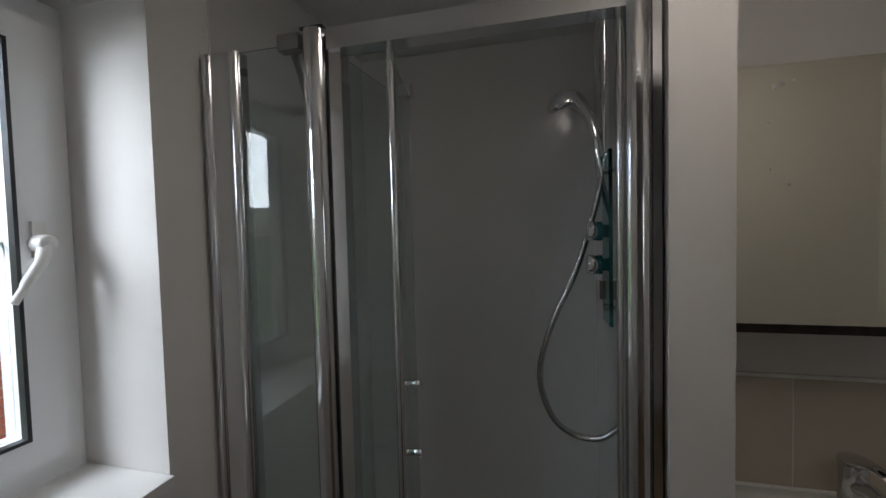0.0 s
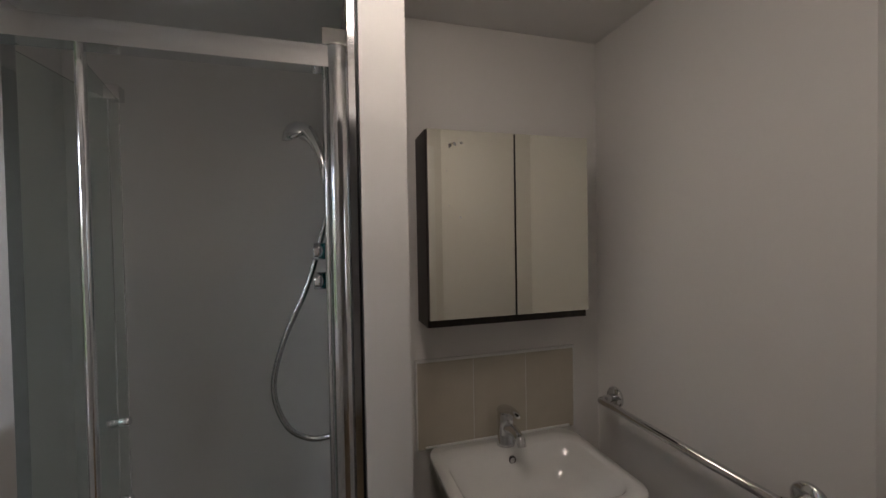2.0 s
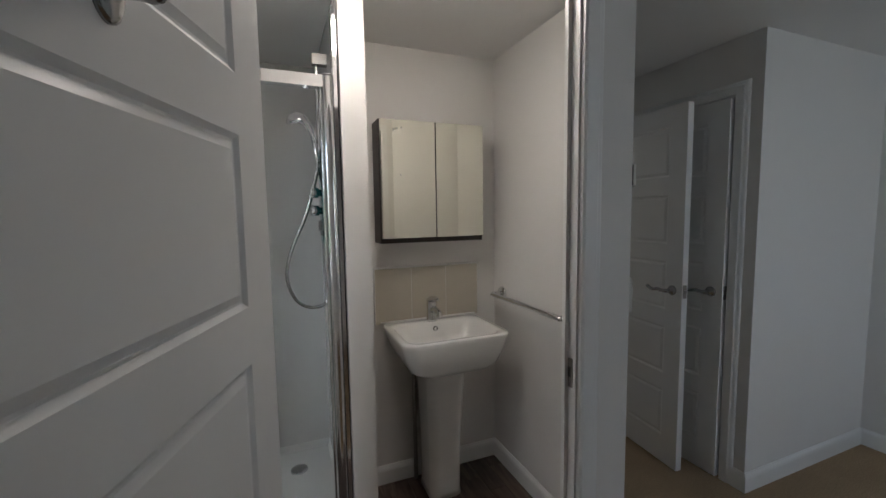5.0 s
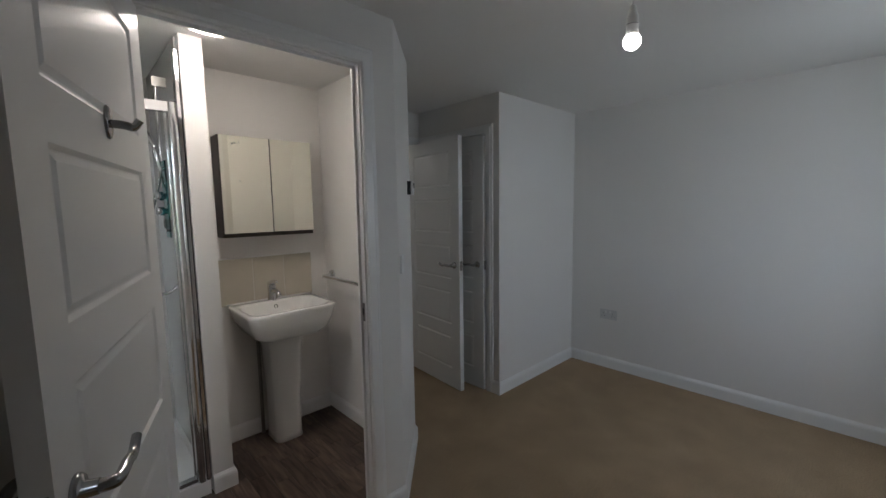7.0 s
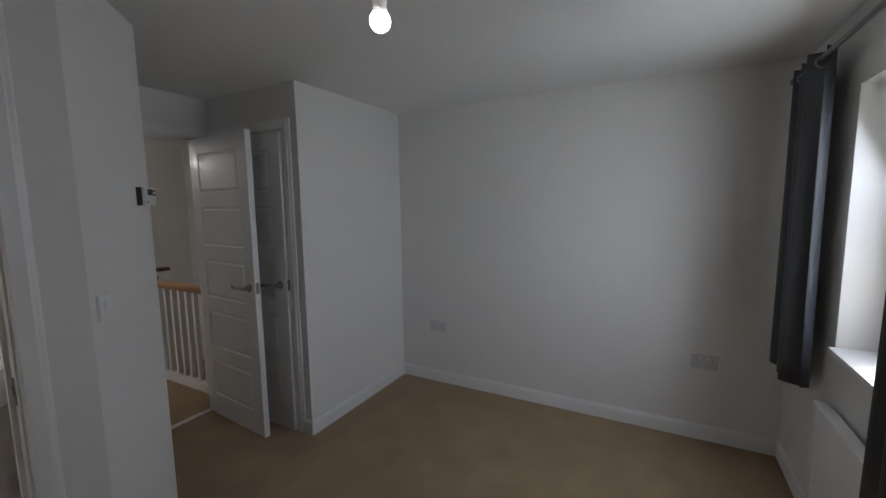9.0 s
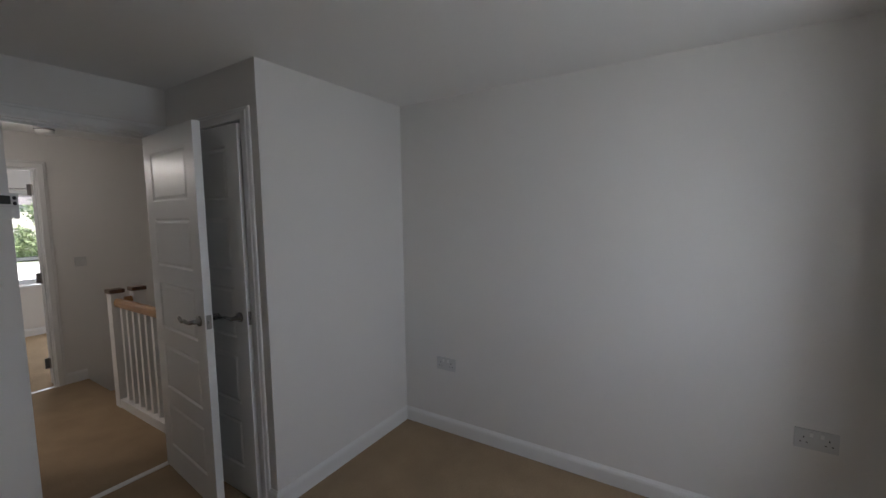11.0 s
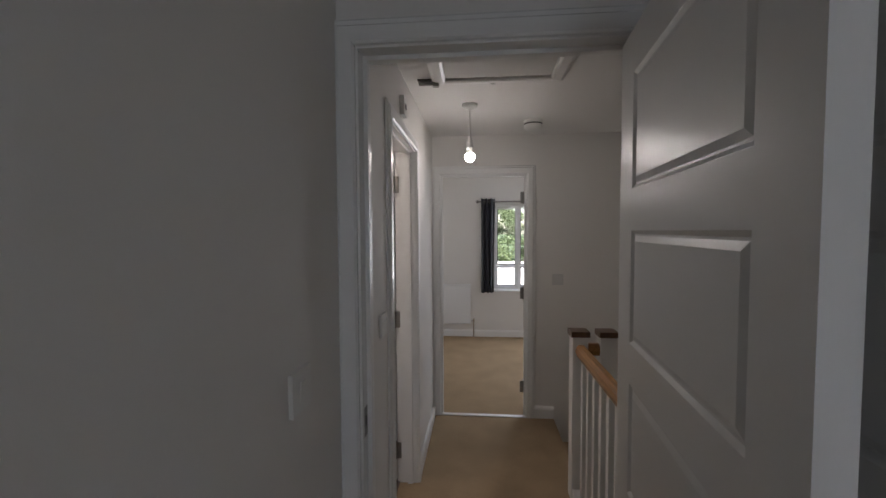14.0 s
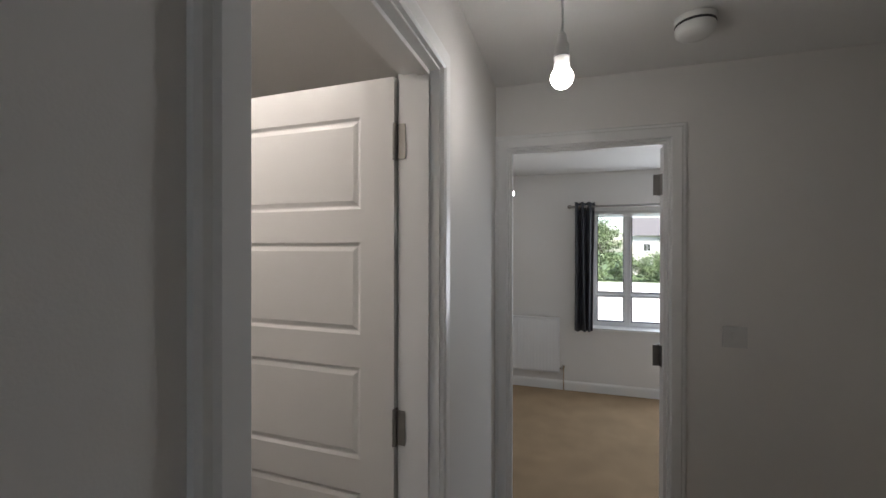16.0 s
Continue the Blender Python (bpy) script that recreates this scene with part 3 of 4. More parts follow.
def curtain_pole(at, x0, x1, label, ends=(1, 1)):
    root = thing("curtain_pole", at, label, "curtain pole")
    bm = bmesh.new()
    tube(bm, [(x0, 0, 0), (x1, 0, 0)], 0.011, 12)
    part("pole", bm, STEEL, root)
    for on, x, s in ((ends[0], x0, -1), (ends[1], x1, 1)):
        if on:
            bm = bmesh.new()
            lathe(bm, [(0.011, 0), (0.016, s * 0.006), (0.021, s * 0.022), (0.018, s * 0.034), (0.006, s * 0.042)], (x, 0, 0), 16, "x")
            part("finial", bm, STEEL, root)
    for x in (x0 + 0.04, x1 - 0.04):
        bm = bmesh.new()
        tube(bm, [(x, 0.0, -0.012), (x, 0.10, -0.012)], 0.006, 8)
        lathe(bm, [(0.022, 0.094), (0.022, 0.1)], (x, 0, -0.012), 16, "y")
        part("bracket", bm, STEEL, root)
    return root


def upvc_window(name, at, w, z0, z1, mullions, transoms, label, f=0.06, sash=0.055):
    """A plastic window in the plane local y 0, from x 0 to w: outer frame, sashes, panes."""
    root = setting(new(name), label, "window")
    root.matrix_world = at

    def ring(bm, xa, xb, za, zb, k, ya, yb):
        box(bm, xa, xa + k, ya, yb, za, zb)
        box(bm, xb - k, xb, ya, yb, za, zb)
        box(bm, xa + k, xb - k, ya, yb, za, za + k)
        box(bm, xa + k, xb - k, ya, yb, zb - k, zb)
    bm = bmesh.new()
    ring(bm, 0, w, z0, z1, f, -0.03, 0.035)
    for x in mullions:
        box(bm, x - f / 2, x + f / 2, -0.028, 0.033, z0 + f, z1 - f)
    part("window_frame", bm, UPVC, root)
    xs = [f / 2] + list(mullions) + [w - f / 2]
    zs = [z0 + f / 2] + list(transoms) + [z1 - f / 2]
    for xa, xb in zip(xs, xs[1:]):
        for za, zb in zip(zs, zs[1:]):
            a, b, c, d = xa + f / 2 + 0.003, xb - f / 2 - 0.003, za + (f / 2 if za == zs[0] else 0) + 0.003, zb - (f / 2 if zb == zs[-1] else 0) - 0.003
            bm = bmesh.new()
            ring(bm, a, b, c, d, sash, -0.045, 0.02)
            sash_ob = part("sash", bm, UPVC, root)
            pane = solid("pane", [(a + sash, b - sash, -0.012, -0.006, c + sash, d - sash)], PANE, sash_ob)
            pane.visible_shadow = False
            bm = bmesh.new()
            ring(bm, a + sash - 0.004, b - sash + 0.004, c + sash - 0.004, d - sash + 0.004, 0.007, -0.0465, -0.03)
            part("gasket", bm, BLACK, sash_ob, "black rubber gasket")
    return root


# ---- ensuite ----
w1 = upvc_window("window_1", pose(-0.78, 0.372, 0, 0, 0, 90), 0.534, 1.052, 2.006, [], [], "white plastic casement window with a lever handle", 0.042, 0.058)
bm = bmesh.new()
box(bm, 0.452, 0.474, -0.052, -0.044, 1.50, 1.57)
soften(bm, 0.003, 2)
wh = part("window_handle", bm, PLASTIC, w1, "white lever window handle")
bm = bmesh.new()
lathe(bm, [(0.017, -0.048), (0.017, -0.075), (0.014, -0.080), (0.003, -0.081)], (0.462, 0, 1.527), 18, "y")
tube(bm, arc_path([(0.462, -0.068, 1.527), (0.448, -0.078, 1.495), (0.425, -0.076, 1.455), (0.405, -0.074, 1.42)], 4), [0.012] * 4 + [0.010] * 5 + [0.007] * 4, 10)
part("lever", bm, PLASTIC, wh)
bm = bmesh.new()
tube(bm, [(0.08, 0.0, 1.531), (0.47, 0.0, 1.531)], 0.006, 8)
part("glazing_bar", bm, UPVC, w1)
setting(solid("window_sill", [(-0.75, -0.515, 0.372, 0.906, 1.03, 1.052)], GLOSS, None, "", 0.004), "white painted window board", "window sill")

shower_lining = setting(solid("shower_wall_panel", [(-0.529, 0.414, 1.872, 1.8795, 0.03, H - 0.002), (-0.5295, -0.522, 1.06, 1.872, 0.03, H - 0.002), (0.407, 0.4145, 1.06, 1.872, 0.03, H - 0.002)], PANEL), "pale grey gloss shower wall panels", "wall panel")
tray = thing("shower_tray", (0, 0, 0), "white acrylic shower tray with chrome waste", "shower tray")
bm = bmesh.new()
box(bm, -0.52, 0.405, 1.01, 1.87, 0.0, 0.075)
top = max(bm.faces, key=lambda f: f.calc_center_median().z)
bmesh.ops.inset_individual(bm, faces=[top], thickness=0.05, depth=0.0)
bmesh.ops.inset_individual(bm, faces=[top], thickness=0.02, depth=-0.035)
soften(bm, 0.006, 2)
part("basin_tray", bm, CERAMIC, tray)
bm = bmesh.new()
lathe(bm, [(0.045, 0.041), (0.044, 0.047), (0.03, 0.051), (0.004, 0.052)], (0.22, 1.66, 0), 24)
part("waste_cover", bm, CHROME, tray, "chrome domed waste cover")

enc = thing("shower_enclosure", (0, 1.04, 0.075), "chrome framed shower enclosure with bifold glass door folded open", "shower enclosure")
SH = 1.872


def profile(name, x0, x1, y0, y1, z0, z1, parent, mat=CHROME, r=0.008):
    bm = bmesh.new()
    box(bm, x0, x1, y0, y1, z0, z1)
    soften(bm, r, 3)
    return part(name, bm, mat, parent)


bm = bmesh.new()
tube(bm, [(0.374, -0.008, 0), (0.374, -0.008, SH)], 0.025, 32)
corner_post = part("corner_post", bm, CHROME, enc, "rounded chrome post")
bm = bmesh.new()
lathe(bm, [(0.0255, SH), (0.0255, SH + 0.004), (0.02, SH + 0.006)], (0.374, -0.008, 0), 28)
part("post_cap", bm, STEEL, corner_post)
bm = bmesh.new()
tube(bm, [(0.350, 0.004, 0), (0.350, 0.004, SH - 0.02)], 0.009, 12)
part("post_flute", bm, CHROME, enc)
profile("wall_channel", 0.394, 0.4075, -0.030, 0.022, 0, SH + 0.24, enc, CHROME, 0.003)
# Black strip drawn in for the dark gap between channel and wall.
solid("seal", [(0.4080, 0.4135, -0.018, 0.0, 0, SH + 0.1)], BLACK, enc, "thin black strip in the gap beside the wall")
profile("top_rail", -0.205, 0.36, -0.024, 0.018, SH - 0.043, SH, enc)
profile("bottom_rail", -0.205, 0.36, -0.02, 0.016, 0.002, 0.024, enc)


def bullnose(name, x0, x1, y0, y1, depth, z0, z1, parent, label=""):
    """An upright chrome section, flat at the back, with a full rounded front that stands out by depth."""
    bm = bmesh.new()
    c, r = (x0 + x1) / 2, (x1 - x0) / 2
    pts = [(x1, y1), (x0, y1)] + [(c - r * math.cos(a), y0 - depth * math.sin(a)) for a in [math.pi * k / 20 for k in range(21)]]
    prism(bm, pts, z0, z1)
    for f in bm.faces:
        f.smooth = len(f.verts) == 4 and f.calc_center_median().y < y0 - 0.0005
        if len(f.verts) > 4:
            for e in f.edges:
                e.smooth = False
    return part(name, bm, CHROME, parent, label)


middle_post = bullnose("middle_post", -0.264, -0.212, -0.008, 0.02, 0.024, 0, SH + 0.004, enc, "wide rounded chrome post")
bm = bmesh.new()
box(bm, -0.264, -0.212, -0.026, 0.02, SH + 0.0045, SH + 0.008)
soften(bm, 0.001, 1)
part("post_cap", bm, BLACK, middle_post, "dark plastic post cap")
profile("post_groove", -0.212, -0.205, -0.004, 0.018, 0, SH - 0.01, enc, STEEL, 0.001)
profile("door_jamb", -0.205, -0.178, -0.016, 0.02, 0.024, SH - 0.043, enc)
bullnose("left_channel", -0.452, -0.425, -0.004, 0.02, 0.016, 0, SH - 0.012, enc)
profile("left_fill_strip", -0.495, -0.452, -0.012, 0.018, 0, SH - 0.012, enc, PANEL)
bullnose("wall_trim", -0.520, -0.495, -0.006, 0.02, 0.014, 0, SH - 0.012, enc)
solid("fixed_pane", [(-0.428, -0.258, -0.003, 0.003, 0.01, SH - 0.012)], SHOWER_GLASS, enc, "clear fixed glass pane").visible_shadow = False


def pane_between(name, a, b, parent, z0, z1, t=0.005):
    bm = bmesh.new()
    d = (Vector(b) - Vector(a)).normalized()
    n = Vector((-d.y, d.x)) * t / 2
    A, B = Vector(a), Vector(b)
    prism(bm, [tuple(A + n), tuple(B + n), tuple(B - n), tuple(A - n)], z0, z1)
    ob = part(name, bm, SHOWER_GLASS, parent, "clear glass door leaf")
    ob.visible_shadow = False
    return ob


leaf_a = pane_between("door_pane", (-0.090, 0.034), (-0.132, 0.275), enc, 0.03, SH - 0.05)
leaf_b = pane_between("door_pane", (-0.184, 0.012), (-0.158, 0.275), enc, 0.03, SH - 0.05)
bm = bmesh.new()
tube(bm, [(-0.087, 0.027, 0.025), (-0.087, 0.027, SH - 0.035)], 0.0095, 14)
part("door_stile", bm, CHROME, enc, "slim chrome door stile")
for z in (1.072, 0.893):
    bm = bmesh.new()
    lathe(bm, [(0.006, -0.005), (0.006, 0.012), (0.010, 0.02), (0.010, 0.034), (0.007, 0.036)], (-0.128, 0.19, z), 16, "x")
    part("knob", bm, CHROME, leaf_a, "small chrome knob")
bm = bmesh.new()
box(bm, -0.157, -0.122, 0.255, 0.285, SH - 0.052, SH - 0.02)
soften(bm, 0.004, 2)
part("hinge_block", bm, CHROME, enc)
bm = bmesh.new()
tube(bm, [(-0.30, 0.0, SH - 0.008), (-0.40, 0.20, SH - 0.008), (-0.52, 0.42, SH - 0.01)], 0.009, 10)
box(bm, -0.325, -0.275, -0.014, 0.014, SH - 0.026, SH + 0.006)
part("stay_bar", bm, STEEL, enc, "grey steel stay bar")

sh = thing("shower_set", (0.407, 1.25, 1.0), "chrome hand shower on a riser rail with teal glass control plate", "shower")
bm = bmesh.new()
tube(bm, [(-0.045, 0.06, 0.36), (-0.045, 0.06, 1.13)], 0.0095, 14)
part("riser_rail", bm, CHROME, sh)
for z in (0.38, 1.10):
    bm = bmesh.new()
    box(bm, -0.062, -0.0005, 0.042, 0.078, z - 0.02, z + 0.025)
    soften(bm, 0.005, 2)
    part("rail_bracket", bm, STEEL, sh)
solid("control_plate", [(-0.055, -0.047, -0.055, 0.04, 0.315, 0.70)], TEAL_GLASS, sh, "teal tinted glass plate", 0.001)
for z in (0.35, 0.66):
    bm = bmesh.new()
    tube(bm, [(-0.062, -0.01, z), (-0.0005, -0.01, z)], 0.009, 12)
    part("stand_off", bm, CHROME, sh)
for z in (0.524, 0.448):
    bm = bmesh.new()
    lathe(bm, [(0.014, -0.055), (0.015, -0.062), (0.022, -0.064), (0.023, -0.092), (0.020, -0.096), (0.004, -0.097)], (0, -0.012, z), 22, "x")
    part("control_knob", bm, CHROME, sh)
bm = bmesh.new()
tube(bm, arc_path([(-0.052, 0.05, 0.655), (-0.062, 0.052, 0.72), (-0.075, 0.07, 0.79), (-0.10, 0.10, 0.845), (-0.125, 0.12, 0.865)], 5), [0.009, 0.009, 0.010, 0.010, 0.011, 0.011, 0.012, 0.012, 0.012, 0.013, 0.013, 0.014, 0.015, 0.016, 0.018, 0.02, 0.022, 0.024, 0.024, 0.024, 0.02][:21], 14)
part("handset", bm, CHROME, sh)
bm = bmesh.new()
lathe(bm, [(0.012, 0.028), (0.030, 0.018), (0.043, 0.004), (0.045, -0.004), (0.040, -0.008), (0.004, -0.009)], (0, 0, 0), 26)
bmesh.ops.transform(bm, matrix=pose(-0.138, 0.128, 0.860, 22, -28, 0), verts=bm.verts)
part("spray_head", bm, CHROME, sh, "round chrome spray head")
bm = bmesh.new()
tube(bm, arc_path([(-0.052, 0.05, 0.655), (-0.07, 0.045, 0.58), (-0.115, 0.045, 0.43), (-0.18, 0.045, 0.28), (-0.205, 0.045, 0.16), (-0.175, 0.045, 0.06), (-0.12, 0.045, 0.018), (-0.06, 0.03, 0.025), (-0.012, 0.02, 0.07)], 8), 0.0078, 12)
part("hose", bm, HOSE, sh, "ribbed chrome shower hose")
bm = bmesh.new()
lathe(bm, [(0.022, 0), (0.022, -0.006), (0.012, -0.01), (0.011, -0.022)], (0, 0.02, 0.07), 18, "x")
part("hose_outlet", bm, CHROME, sh)


def rrect(cx, cy, hw, hd, r, z, n=6):
    out = []
    for k, (sx, sy) in enumerate(((1, 1), (-1, 1), (-1, -1), (1, -1))):
        for i in range(n + 1):
            a = math.pi / 2 * (k + i / n)
            out.append((cx + sx * (hw - r) + r * math.cos(a), cy + sy * (hd - r) + r * math.sin(a), z))
    return out


def loft(bm, rings, cap=(True, True)):
    R = [[bm.verts.new(p) for p in ring] for ring in rings]
    n = len(R[0])
    for a, b in zip(R, R[1:]):
        for k in range(n):
            bm.faces.new((a[k], a[(k + 1) % n], b[(k + 1) % n], b[k])).smooth = True
    if cap[0]:
        bm.faces.new(R[0][::-1])
    if cap[1]:
        bm.faces.new(R[-1])


basin = thing("wash_basin", (0.905, 1.43, 0), "white ceramic pedestal wash basin with chrome mixer tap", "basin")
bm = bmesh.new()
loft(bm, [rrect(0, -0.24, 0.13, 0.13, 0.06, 0.692), rrect(0, -0.235, 0.19, 0.17, 0.07, 0.700), rrect(0, -0.225, 0.228, 0.200, 0.07, 0.728), rrect(0, -0.222, 0.254, 0.215, 0.065, 0.785), rrect(0, -0.222, 0.272, 0.221, 0.06, 0.845), rrect(0, -0.222, 0.276, 0.222, 0.06, 0.862), rrect(0, -0.222, 0.273, 0.219, 0.058, 0.868), rrect(0, -0.248, 0.245, 0.165, 0.07, 0.868), rrect(0, -0.250, 0.237, 0.157, 0.07, 0.862), rrect(0, -0.252, 0.205, 0.135, 0.07, 0.80), rrect(0, -0.25, 0.165, 0.105, 0.06, 0.755), rrect(0, -0.245, 0.08, 0.05, 0.04, 0.742), rrect(0, -0.245, 0.02, 0.02, 0.019, 0.740)])
bmesh.ops.scale(bm, vec=(0.95, 0.965, 1), verts=bm.verts)
part("bowl", bm, CERAMIC, basin)
bm = bmesh.new()
loft(bm, [rrect(0, -0.135, 0.088, 0.108, 0.05, 0.0), rrect(0, -0.135, 0.083, 0.105, 0.05, 0.03), rrect(0, -0.14, 0.086, 0.105, 0.05, 0.3), rrect(0, -0.15, 0.10, 0.115, 0.05, 0.60), rrect(0, -0.16, 0.11, 0.125, 0.05, 0.698)])
part("pedestal", bm, CERAMIC, basin)
bm = bmesh.new()
lathe(bm, [(0.022, 0.741), (0.022, 0.745), (0.014, 0.747), (0.012, 0.744)], (0, -0.245, 0), 22)
part("waste", bm, CHROME, basin, "chrome basin waste")
bm = bmesh.new()
lathe(bm, [(0.012, 0.004), (0.012, -0.003), (0.009, -0.004), (0.008, 0.004)], (0, -0.100, 0.835), 18, "y")
part("overflow_ring", bm, BLACK, basin, "dark overflow hole")
bm = bmesh.new()
tube(bm, [(-0.10, -0.03, 0.0), (-0.10, -0.03, 0.68)], 0.011, 10)
part("waste_pipe", bm, STEEL, basin)
tap = thing("mixer_tap", (0.902, 1.372, 0.868), "chrome single-lever basin mixer tap", "tap")
bm = bmesh.new()
lathe(bm, [(0.027, 0), (0.027, 0.008), (0.024, 0.012), (0.0225, 0.05), (0.024, 0.085), (0.021, 0.095), (0.004, 0.098)], (0, 0, 0), 24)
part("tap_body", bm, CHROME, tap)
bm = bmesh.new()
tube(bm, arc_path([(0, -0.008, 0.05), (0, -0.05, 0.062), (0, -0.095, 0.055), (0, -0.105, 0.04)], 5), [0.015] * 6 + [0.0135] * 5 + [0.012] * 5, 14)
part("spout", bm, CHROME, tap)
bm = bmesh.new()
tube(bm, arc_path([(0, 0.012, 0.092), (0, -0.02, 0.112), (0, -0.06, 0.122), (0, -0.085, 0.118)], 5), [0.022, 0.022, 0.021, 0.02, 0.019, 0.018, 0.017, 0.016, 0.014, 0.013, 0.012, 0.011, 0.010, 0.009, 0.008, 0.006], 14)
bmesh.ops.scale(bm, vec=(1, 1, 0.7), verts=bm.verts, space=Matrix.Translation((0, 0, -0.1)))
part("tap_lever", bm, CHROME, tap)
tap.scale = (1.12, 1.12, 1.12)

splash = thing("tile_splashback", (0.905, 1.43, 0.862), "three beige glazed wall tiles with pale grout and white trim", "splashback")
solid("grout_bed", [(-0.286, 0.286, -0.0088, -0.0005, 0.0, 0.292)], GROUT, splash)
bm = bmesh.new()
box(bm, -0.0955, 0.0955, -0.010, -0.004, 0.004, 0.286)
soften(bm, 0.0015, 1)
tile = part("tile", bm, TILE, splash)
tile.location.x = -0.193
for k in (0, 1):
    t2 = new("tile", tile.data)
    t2.parent = splash
    t2.location.x = 0.195 * k + 0.002
bm = bmesh.new()
for b in ((-0.295, -0.289), (0.289, 0.295)):
    box(bm, *b, -0.012, -0.0005, 0.0, 0.297)
box(bm, -0.289, 0.289, -0.012, -0.0005, 0.289, 0.297)
part("edge_trim", bm, PLASTIC, splash)
bm = bmesh.new()
tube(bm, [(-0.265, -0.010, 0.0085), (0.27, -0.010, 0.0085)], 0.005, 8)
part("sealant_bead", bm, PLASTIC, splash)

cab = thing("mirror_cabinet", (0.896, 1.43, 1.288), "dark brown wall cabinet with two mirrored doors", "cabinet")
solid("body", [(-0.27, 0.27, -0.128, -0.0005, 0, 0.584)], WENGE, cab, "", 0.001)
for a, b in ((-0.268, 0.0055), (0.0105, 0.268)):
    d = solid("mirror_door", [(a, b, -0.142, -0.129, 0.024, 0.582)], WENGE, cab)
    solid("mirror", [(a + 0.0005, b - 0.0005, -0.1465, -0.142, 0.0245, 0.5815)], MIRROR, d, "spotted mirror glass")
random.seed(4)
for x, z, r in ((-0.20, 0.535, 0.012), (-0.185, 0.54, 0.009), (-0.21, 0.46, 0.003), (-0.205, 0.36, 0.004), (-0.17, 0.325, 0.006), (-0.163, 0.545, 0.006)):
    bm = bmesh.new()
    lathe(bm, [(r * 0.6, -0.1466), (r * 0.4, -0.1468)], (x, 0, z), 9, "y")
    for v in bm.verts:
        v.co.x += random.uniform(-0.3, 0.3) * r
    part("mirror_stain", bm, GREYP, cab, "grey stain on the mirror")

rail = thing("grab_rail", (1.31, 1.04, 0.985), "chrome grab rail on round wall flanges", "grab rail")
bm = bmesh.new()
L = 0.295
tube(bm, arc_path([(-0.004, L, 0), (-0.045, L, 0), (-0.064, L - 0.012, 0), (-0.07, L - 0.035, 0), (-0.07, 0, 0), (-0.07, 0.035 - L, 0), (-0.064, 0.012 - L, 0), (-0.045, -L, 0), (-0.004, -L, 0)], 5), 0.0125, 14)
part("bar", bm, CHROME, rail)
for y in (L, -L):
    bm = bmesh.new()
    lathe(bm, [(0.037, -0.0005), (0.037, -0.006), (0.033, -0.011), (0.016, -0.013)], (0, y, 0), 26, "x")
    part("flange", bm, CHROME, rail)

dome = thing("ceiling_light", (0.48, 0.68, H), "round flush ceiling light with a lit opal diffuser", "ceiling light")
bm = bmesh.new()
lathe(bm, [(0.155, -0.0005), (0.155, -0.018), (0.148, -0.02)], (0, 0, 0), 36)
part("base", bm, PLASTIC, dome)
bm = bmesh.new()
lathe(bm, [(0.147, -0.0205), (0.143, -0.038), (0.12, -0.054), (0.08, -0.064), (0.03, -0.068), (0.004, -0.0685)], (0, 0, 0), 36)
part("diffuser", bm, DOME_ON, dome)
bath = thing("ceiling_light", (0.75, 2.45, H), "round flush ceiling light with a lit opal diffuser", "ceiling light")
for o in dome.children:
    c = new(o.name.split(".")[0], o.data)
    c.parent = bath

# ---- bedroom ----
pendant((1.49, -0.605, H), 0.235, "bare lit bulb on a short white flex and rose", BULB_BEDROOM)
socket(pose(3.39, 0.286, 0.482, 0, 0, -90), "pale grey double socket above the skirting")
socket(pose(3.39, -1.609, 0.505, 0, 0, -90), "pale grey double socket near the window wall")
SPLAY = 45.0
rocker("light_switch", pose(1.127, 0.304, 1.18, 0, 0, SPLAY), 0.086, 0.086, 1, "white single light switch on splayed wall", "switch", None, "wall switches")
th = thing("thermostat", pose(1.4064, 0.5834, 1.556, 0, 0, SPLAY), "white wall thermostat with a grey display and two buttons", "thermostat")
bm = bmesh.new()
box(bm, -0.0575, 0.0575, -0.028, 0, -0.038, 0.038)
soften(bm, 0.006, 3)
part("case", bm, PLASTIC, th)
# Thin black strip along the case's left edge only.
solid("back_plate", [(-0.0592, -0.0565, -0.020, -0.0, -0.037, 0.037)], BLACK, th)
solid("display", [(-0.0225, 0.0265, -0.0295, -0.0275, 0.005, 0.030)], SCREEN, th, "dark grey display")
for z in (0.024, 0.008):
    bm = bmesh.new()
    lathe(bm, [(0.0058, -0.027), (0.0055, -0.031), (0.002, -0.0315)], (0.0415, 0, z), 14, "y")
    part("button", bm, BLACK, th)
solid("lower_flap", [(-0.050, 0.050, -0.0287, -0.0275, -0.0025, -0.0015)], GREYP, th)
solid("logo_mark", [(-0.040, -0.016, -0.0286, -0.0278, -0.026, -0.021)], BLACK, th)
rocker("light_switch", pose(1.454, 1.27, 1.19, 0, 0, 90), 0.086, 0.086, 1, "white single light switch beside the doorway", "switch", None, "wall switches")
for nm, x, y, z, r in (("strike_plate", 0.8885, 0.272, 0.995, 0), ("strike_plate", 1.5105, 1.553, 0.99, 1)):
    sp = thing(nm, (x, y, z), "dark steel strike plate let into the door frame", "strike plate")
    s_ = -1 if r == 0 else 1
    solid("plate", [(min(0, s_ * 0.0015), max(0, s_ * 0.0015), -0.013, 0.013, -0.04, 0.04)], STEEL, sp)
    solid("latch_hole", [(min(0, s_ * 0.002), max(0, s_ * 0.002), -0.007, 0.007, -0.012, 0.016)], BLACK, sp)

